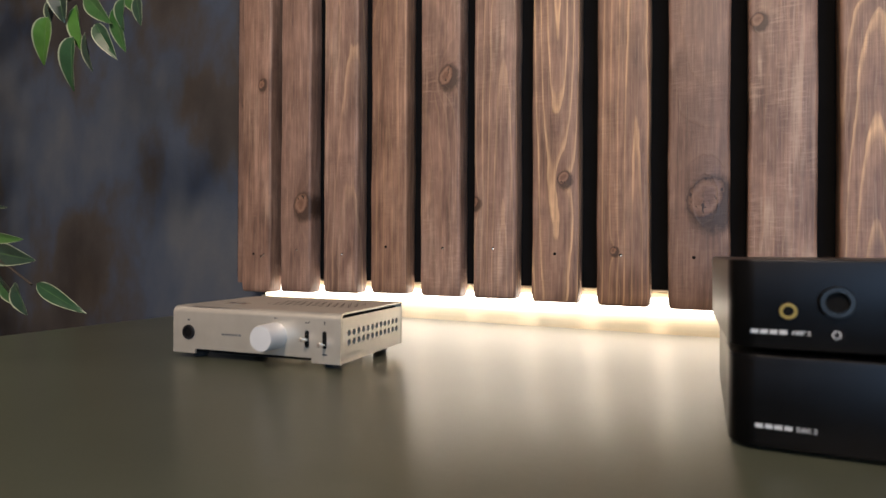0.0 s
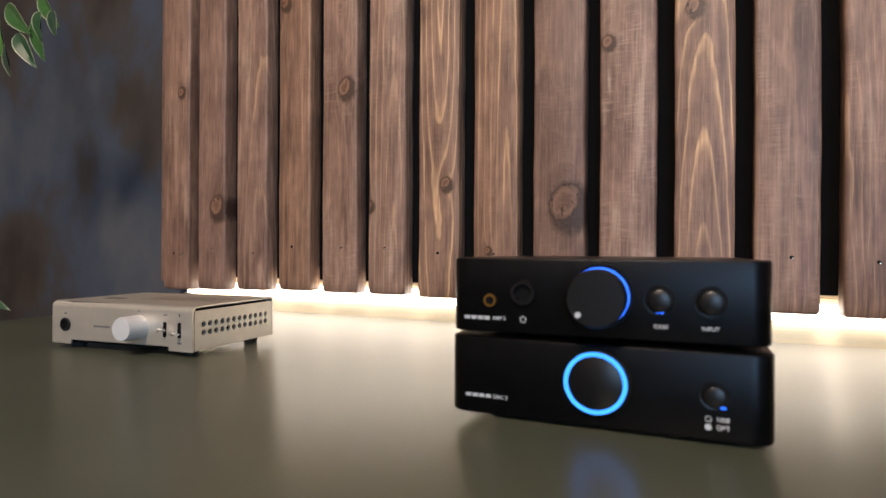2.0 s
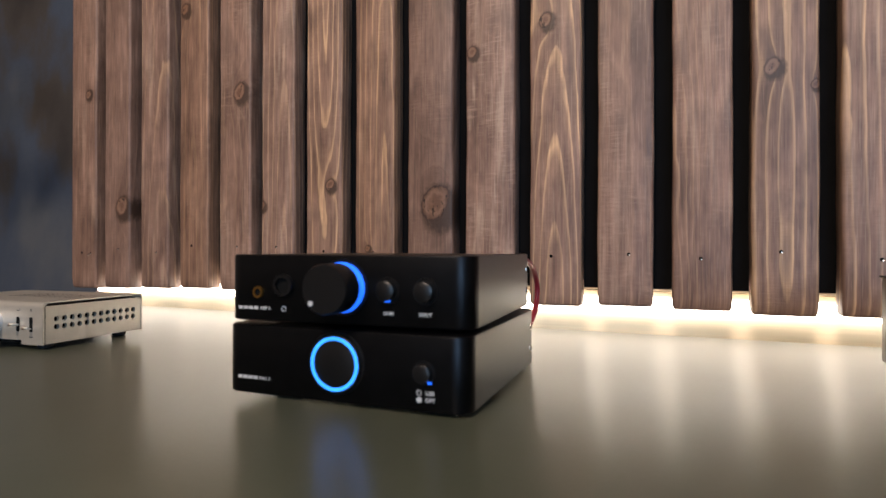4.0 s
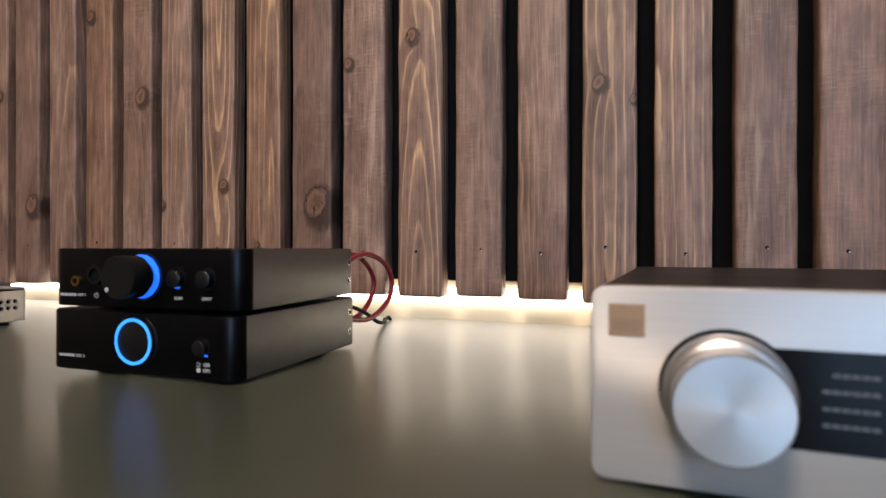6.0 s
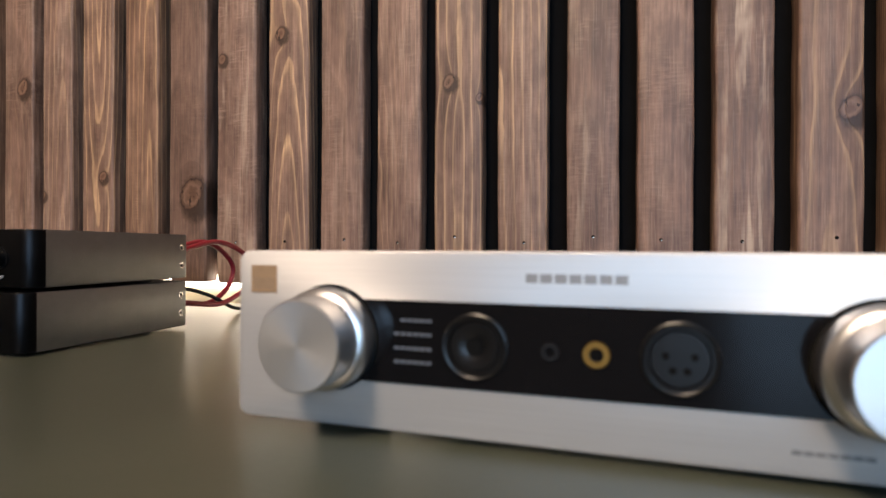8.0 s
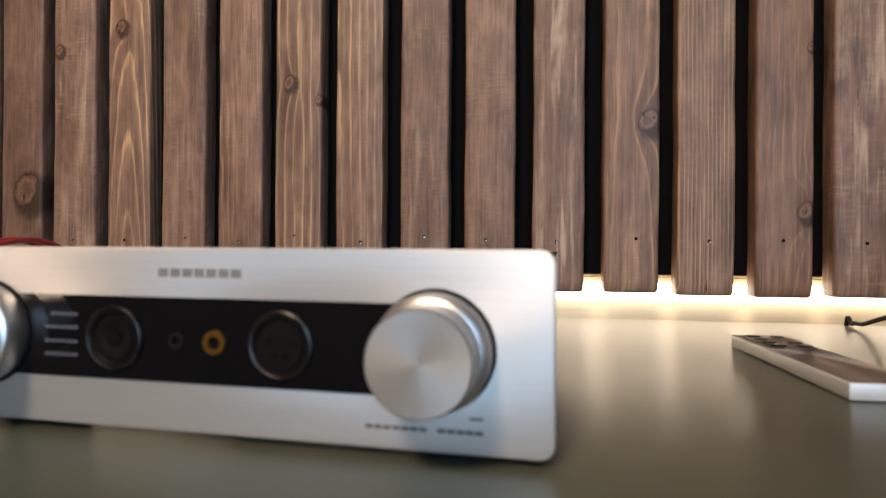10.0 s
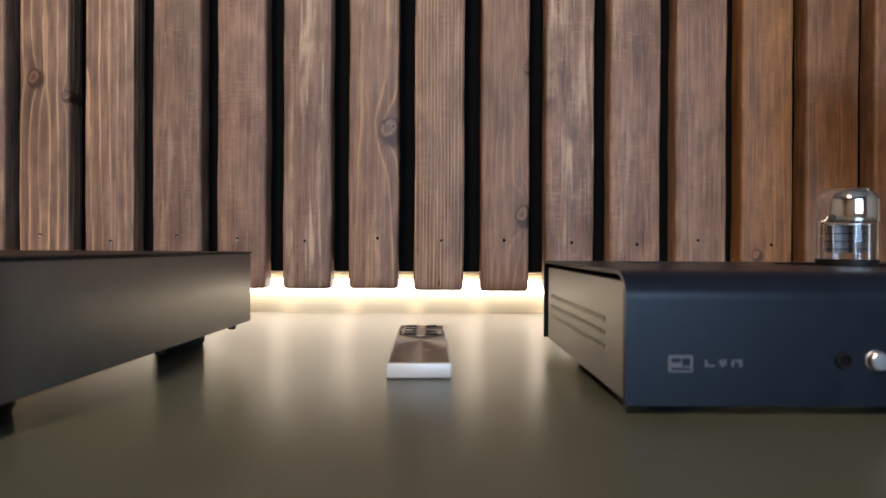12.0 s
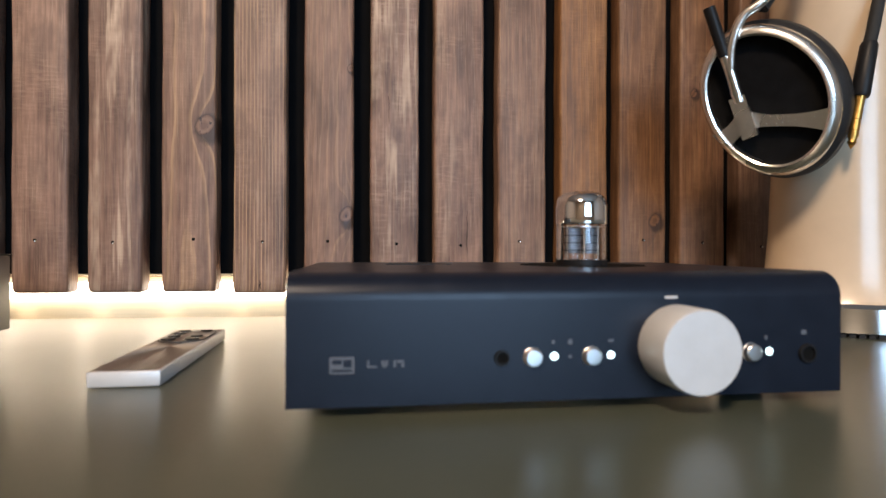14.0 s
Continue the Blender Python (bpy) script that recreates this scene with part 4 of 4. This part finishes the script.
print_bars([(0.0290, 0.0298, 0.0180, 0.0206), (0.0298, 0.0325, 0.0180, 0.0187), (0.0343, 0.0353, 0.0187, 0.0206), (0.0357, 0.0367, 0.0187, 0.0206), (0.0350, 0.0360, 0.0180, 0.0190), (0.0387, 0.0396, 0.0180, 0.0206), (0.0400, 0.0425, 0.0196, 0.0206), (0.0415, 0.0427, 0.0180, 0.0194)], at(0, 0), lyr, DIM_INK)
socket("small_port", 0.0795, 0.0205, 0.0030, 0.0022, lyr)
for u, v in ((0.0915, 0.1000), (0.1150, 0.1228), (0.1822, 0.1902)):
    b = part("push_button", lathe([(0.0038, 0), (0.0035, 0.0002), (0.0034, 0.0022), (0.0029, 0.0027), (0, 0.0028)], at(u, 0.0205), 32), SATIN, lyr, "round silver button")
    part("indicator", lathe([(0.0015, 0), (0.0015, 0.0003), (0.0010, 0.0005), (0, 0.0006)], at(v, 0.0207), 20), WHITE_LED, b, "small white light")
print_bars([(0.0990, 0.1002, 0.0255, 0.0268), (0.1055, 0.1072, 0.0252, 0.0270), (0.1058, 0.1070, 0.0198, 0.0210), (0.1218, 0.1240, 0.0258, 0.0268), (0.1882, 0.1894, 0.0255, 0.0270), (0.2045, 0.2068, 0.0272, 0.0290)], at(0, 0), lyr, DIM_INK)
part("pointer", box(0.1450, 0.1505, -0.0003, 0.0003, 0.0424, 0.0434, 0.0004, 1, "y"), INK, lyr, "small white mark", False)
turn_knob("volume_knob", 0.1500, 0.0240, [(0.0160, 0.0), (0.0160, 0.0172), (0.0154, 0.0182)], PAINT_KNOB, PAINT_KNOB, lyr, "large plain pale grey knob")
socket("headphone_jack", 0.2072, 0.0195, 0.0040, 0.0029, lyr)

tube = thing("vacuum_tube", pose(0.976, 0.132, FOOT + H), "glass vacuum tube with a chrome top", "vacuum tube")
gl = part("glass_bulb", upright([(0.0133, 0.0), (0.0136, 0.004), (0.0136, 0.024), (0.0134, 0.026), (0.0130, 0.0255), (0.0131, 0.004), (0.0128, 0.0)], n=40), GLASS, tube, "clear glass bulb")
gl.visible_shadow = False
part("mirror_cap", upright([(0.0137, 0.0225), (0.0139, 0.0235), (0.0139, 0.0330), (0.0128, 0.0372), (0.0095, 0.0398), (0.0040, 0.0408), (0, 0.0409)], n=48), CHROME, tube, "mirror chrome getter top")
part("base", upright([(0.0140, 0), (0.0140, 0.0030), (0, 0.0030)], n=32), MATT, tube)
for dx in (-0.0048, 0.0048):
    pl = part("plate", box(dx - 0.0040, dx + 0.0040, -0.0035, 0.0035, 0.0065, 0.0205, 0.0015, 2, "z"), plain("grey_plate", (0.10, 0.10, 0.11), 0.4, metal=0.6), tube, "dark grey metal plate")
    for k in range(3):
        part("fin", box(dx - 0.0045, dx + 0.0045, -0.0042, 0.0042, 0.0080 + 0.004 * k, 0.0085 + 0.004 * k), VOID, pl, smooth=False)
part("mica", upright([(0, 0.0208), (0.0108, 0.0208), (0.0108, 0.0212), (0, 0.0212)], n=32), SATIN, tube)
for k in range(6):
    a = k * math.pi / 3 + 0.3
    part("rod", upright([(0.0004, 0.003), (0.0004, 0.021)], Matrix.Translation((0.0095 * math.cos(a), 0.0095 * math.sin(a), 0)), 8), SILVER, tube)
solid("power_cable", sweep([(0.852, 0.198, 0.027), (0.852, 0.225, 0.026), (0.856, 0.285, 0.014), (0.859, 0.322, 0.0045), (0.860, 0.338, 0.0025), (0.861, 0.350, -0.012), (0.861, 0.352, -0.20)], 0.0016), RUBBER, "thin black cable running behind the desk edge", "cable")

# ---------- headphone stand and headphones ----------
SX, SY = 1.247, 0.252
stand = thing("headphone_stand", pose(SX, SY, 0), "glossy cream column on a chrome disc base", "headphone stand")
part("column", upright([(0.060, 0.0235), (0.0545, 0.040), (0.0515, 0.075), (0.0495, 0.13), (0.050, 0.20), (0.052, 0.30), (0.048, 0.37), (0.030, 0.41), (0, 0.415)], n=72), CREAM, stand, "gloss cream lacquered column")
part("base", upright([(0.083, 0.0030), (0.088, 0.0035), (0.088, 0.0205), (0.085, 0.0235), (0, 0.0235)], n=72), CHROME, stand, "polished chrome base")
bm = bmesh.new()
for k in range(96):
    a = 2 * math.pi * k / 96
    add_box(bm, -0.0019, 0.0019, -0.0022, 0.0, 0.0, 0.0032)
    for v in bm.verts[-8:]:
        v.co = Matrix.Rotation(a, 3, "Z") @ (v.co + Vector((0, -0.0845, 0)))
    bm.verts.ensure_lookup_table()
part("foot_ring", bm, RUBBER, stand, "ribbed black rubber ring", False)

phone = thing("headphones", look((1.150, 0.212, 0.172), (1.150 + 0.76, 0.212 + 0.65, 0.172 + 0.25)) @ Matrix.Rotation(-math.pi / 2, 4, "X") @ Matrix.Rotation(radians(7), 4, "Y") @ Matrix.Scale(0.93, 4), "open-back headphones with silver rings, hung over the stand", "headphones")


def oval(bm, outline, sx, sz, n=64):
    add_lathe(bm, outline, None, n)
    for v in bm.verts:
        v.co.x *= sx
        v.co.z *= sz * (1.0 - 0.07 * (v.co.x / 0.055))
        v.co = Matrix.Rotation(radians(-30), 3, "Y") @ v.co
    return bm


def ring_oval(outline):
    return oval(bmesh.new(), outline, 0.83, 1.11)


cup = part("ear_cup", ring_oval([(0.0555, -0.012), (0.0563, -0.005), (0.0562, -0.001), (0.0553, 0.0025), (0.0537, 0.0050), (0.0515, 0.0066), (0.0490, 0.0072), (0.0474, 0.0062), (0.0468, 0.0030), (0.0470, -0.006)]), SILVER, phone, "polished silver outer ring")
part("grille", ring_oval([(0.0472, -0.003), (0.030, -0.0022), (0, -0.002)]), MESH, cup, "black open grille")
part("ear_pad", ring_oval([(0.0540, -0.010), (0.0600, -0.016), (0.0615, -0.032), (0.0570, -0.050), (0.0430, -0.054), (0.030, -0.050)]), LEATHER, phone, "thick black leather pad")


def flat_arm(p, q, w0, w1, y0, y1):
    """A flat tapering arm in the plane of the cup from p to q."""
    bm = bmesh.new()
    a, b = Vector((p[0], 0, p[1])), Vector((q[0], 0, q[1]))
    side = (b - a).normalized().cross(Vector((0, 1, 0)))
    rows = []
    for k in range(9):
        t = k / 8
        w = (w0 + (w1 - w0) * (2 * t - 1) ** 2) if k > 4 else w0 + (w1 * 1.0 - w0) * max(0, 1 - 3 * t) ** 2
        c = a.lerp(b, t)
        rows.append([bm.verts.new(c + s * w / 2 * side + Vector((0, -y, 0))) for s, y in ((-1, y0), (-1, y1), (1, y1), (1, y0))])
    for r, s in zip(rows, rows[1:]):
        for k in range(4):
            bm.faces.new((r[k], r[(k + 1) % 4], s[(k + 1) % 4], s[k]))
    bm.faces.new(rows[0]), bm.faces.new(rows[-1])
    return bm


HUB = (-0.0140, -0.0160)
part("bracket", flat_arm(HUB, (0.0430, -0.0160), 0.0090, 0.0170, 0.0, 0.0045), SILVER, cup, "silver arm across the grille")
part("bracket", flat_arm(HUB, (-0.0310, -0.0340), 0.0130, 0.0190, 0.0, 0.0045), SILVER, cup, "silver arm across the grille")
yoke = part("yoke", flat_arm((-0.0080, -0.0290), (-0.0205, 0.0030), 0.0120, 0.0120, 0.0045, 0.0085), SILVER, phone, "silver hinge block")
part("rod", sweep([(-0.0185, -0.0065, -0.0010), (-0.0250, -0.0075, 0.0190), (-0.0310, -0.0085, 0.0360)], 0.0042, 16), SILVER, yoke)
part("collar", sweep([(-0.0203, -0.0068, 0.0045), (-0.0216, -0.0070, 0.0085)], 0.0049, 16), CHROME, yoke)
part("cable_boot", sweep([(-0.0308, -0.0088, 0.0350), (-0.0378, -0.0102, 0.0550), (-0.0440, -0.0115, 0.0730)], 0.0046, 16), MATT, yoke, "black cable boot")
part("arm", sweep([(-0.0262, -0.0085, 0.0240), (-0.0262, -0.0080, 0.0440), (-0.0205, -0.0040, 0.0640), (-0.0050, 0.0040, 0.0800), (0.0100, 0.0300, 0.1400), (0.0080, 0.0700, 0.2050)], 0.0038, 14), SILVER, yoke, "curved silver headband arm")
part("headband", sweep([(-0.0120, 0.0060, 0.0700), (0.0060, 0.0260, 0.1150), (0.0160, 0.0500, 0.1900), (0.0140, 0.0800, 0.2480), (0.0100, 0.1000, 0.2560)], 0.0075, 14), LEATHER, phone, "black padded headband")

jack = thing("jack_plug", pose(0, 0, 0), "large gold headphone plug on a hanging black cable", "plug")
HANG = Vector((1.2140, 0.196, 0.186))
lean = Matrix.Translation(HANG) @ Matrix.Rotation(radians(11), 4, "Y")
part("shell", upright([(0, 0.026), (0.0050, 0.026), (0.0058, 0.024), (0.0062, -0.012), (0.0055, -0.014), (0, -0.014)], lean, 24), MATT, jack, "black shell")
part("pin", upright([(0, -0.013), (0.0040, -0.013), (0.0034, -0.016), (0.0033, -0.031), (0.0029, -0.0312), (0.0029, -0.0322), (0.0033, -0.0324), (0.0033, -0.039), (0.0029, -0.0392), (0.0029, -0.0402), (0.0033, -0.0404), (0.0034, -0.043), (0.0024, -0.046), (0.0028, -0.048), (0, -0.053)], lean, 24), GOLD, jack, "gold plated pin")
part("cable", sweep([lean @ Vector((0, 0, 0.024)), lean @ Vector((0.001, 0, 0.045)), (1.236, 0.200, 0.28), (1.245, 0.21, 0.36), (1.247, 0.235, 0.412)], 0.0042, 12), RUBBER, jack)

# ---------- plant beside the desk ----------
plant = thing("plant", pose(-0.95, 0.26, Z0), "green plant with cream-edged leaves beside the desk", "plant")
part("pot", upright([(0, 0), (0.11, 0), (0.14, 0.24), (0.132, 0.245), (0.125, 0.22), (0, 0.22)], n=40), MATT, plant, "dark pot")
part("trunk", sweep([(0, 0, 0.2), (0.01, 0.0, 0.6), (-0.02, 0.0, 1.0), (0.03, 0.0, 1.28)], 0.011, 10, 0.005), BARK, plant)


def blade(length, width, bend, curl):
    """A pointed leaf along +x with a folded midrib, a thin body and a bent tip."""
    bm = bmesh.new()
    uv = bm.loops.layers.uv.new("UVMap")
    rows = []
    n = 12
    for k in range(n + 1):
        t = k / n
        w = width / 2 * (math.sin(math.pi * t ** 0.75) ** 0.85) * (1 - 0.25 * t) + 0.00012
        z = -bend * length * t * t
        rows.append([(bm.verts.new((length * t + 0.05 * width * math.sin(6 * t) * u, u * w, z + curl * abs(u) * w + 0.02 * width * math.sin(9 * t + 3 * u))), u, t) for u in (-1, -0.55, 0, 0.55, 1)])
    for r, s in zip(rows, rows[1:]):
        for a, b, c, d in zip(r, r[1:], s[1:], s):
            f = bm.faces.new((a[0], b[0], c[0], d[0]))
            for loop, q in zip(f.loops, (a, b, c, d)):
                loop[uv].uv = (q[1], q[2])
    return mesh_of(bm, "leaf", LEAF, True)


def leaf_at(place, angle, length, width, face, seed):
    r = random.Random(seed)
    ob = new("leaf", blade(length, width, r.uniform(-0.05, 0.22), r.uniform(0.15, 0.5)))
    ob.parent = plant
    m = Matrix.Translation(place) @ Matrix.Rotation(-radians(angle), 4, "Y") @ Matrix.Rotation(radians(90 + face), 4, "X")
    ob.matrix_basis = plant.matrix_world.inverted() @ m


# across, up, length, direction, width of the sprays that hang into view
SPRAY = [(-0.605, 0.342, 0.056, -112, 0.029), (-0.578, 0.357, 0.06, -75, 0.033), (-0.572, 0.317, 0.061, -107, 0.03), (-0.542, 0.315, 0.048, -74, 0.026),
         (-0.517, 0.343, 0.057, -67, 0.025), (-0.537, 0.327, 0.052, -54, 0.021), (-0.479, 0.342, 0.033, -106, 0.025), (-0.452, 0.337, 0.032, -79, 0.016),
         (-0.622, 0.375, 0.038, -93, 0.031), (-0.552, 0.362, 0.056, -44, 0.026), (-0.594, 0.384, 0.05, -80, 0.031), (-0.503, 0.372, 0.053, -56, 0.025),
         (-0.743, 0.068, 0.084, -7, 0.033), (-0.717, 0.036, 0.055, -38, 0.03), (-0.669, 0.03, 0.048, -52, 0.029), (-0.651, 0.029, 0.08, -22, 0.021),
         (-0.737, 0.086, 0.064, -3, 0.015), (-0.757, 0.126, 0.057, -3, 0.011), (-0.756, 0.05, 0.062, -34, 0.031)]
for n, (u, z, length, angle, width) in enumerate(SPRAY):
    leaf_at((u, 0.25 + 0.003 * ((n * 5) % 7 - 3), z), angle, length, width, (-18, 8, -6, 20, 3)[n % 5], n)
part("twig", sweep([(0.03, 0, 1.26), (0.24, -0.01, 1.32), (0.32, -0.01, 1.22), (0.37, -0.01, 1.11)], 0.004, 8, 0.0015), BARK, plant)
part("twig", sweep([(0.24, -0.01, 1.32), (0.37, -0.01, 1.26), (0.45, -0.01, 1.16), (0.48, -0.01, 1.11)], 0.003, 8, 0.0012), BARK, plant)
part("twig", sweep([(0.01, 0, 0.66), (0.10, -0.01, 0.81), (0.20, -0.01, 0.815), (0.30, -0.01, 0.778)], 0.004, 8, 0.0012), BARK, plant)
for n in range(46):
    a, h = rng.uniform(0, 2 * math.pi), rng.uniform(0.75, 1.45)
    r = rng.uniform(0.02, 0.13) * (1.0 if math.cos(a) < 0.3 else 0.6)
    leaf_at((-0.98 + r * math.cos(a), 0.26 + 0.6 * r * math.sin(a), Z0 + h), rng.uniform(-150, 20), rng.uniform(0.05, 0.085), rng.uniform(0.022, 0.036), rng.uniform(-50, 50), 100 + n)
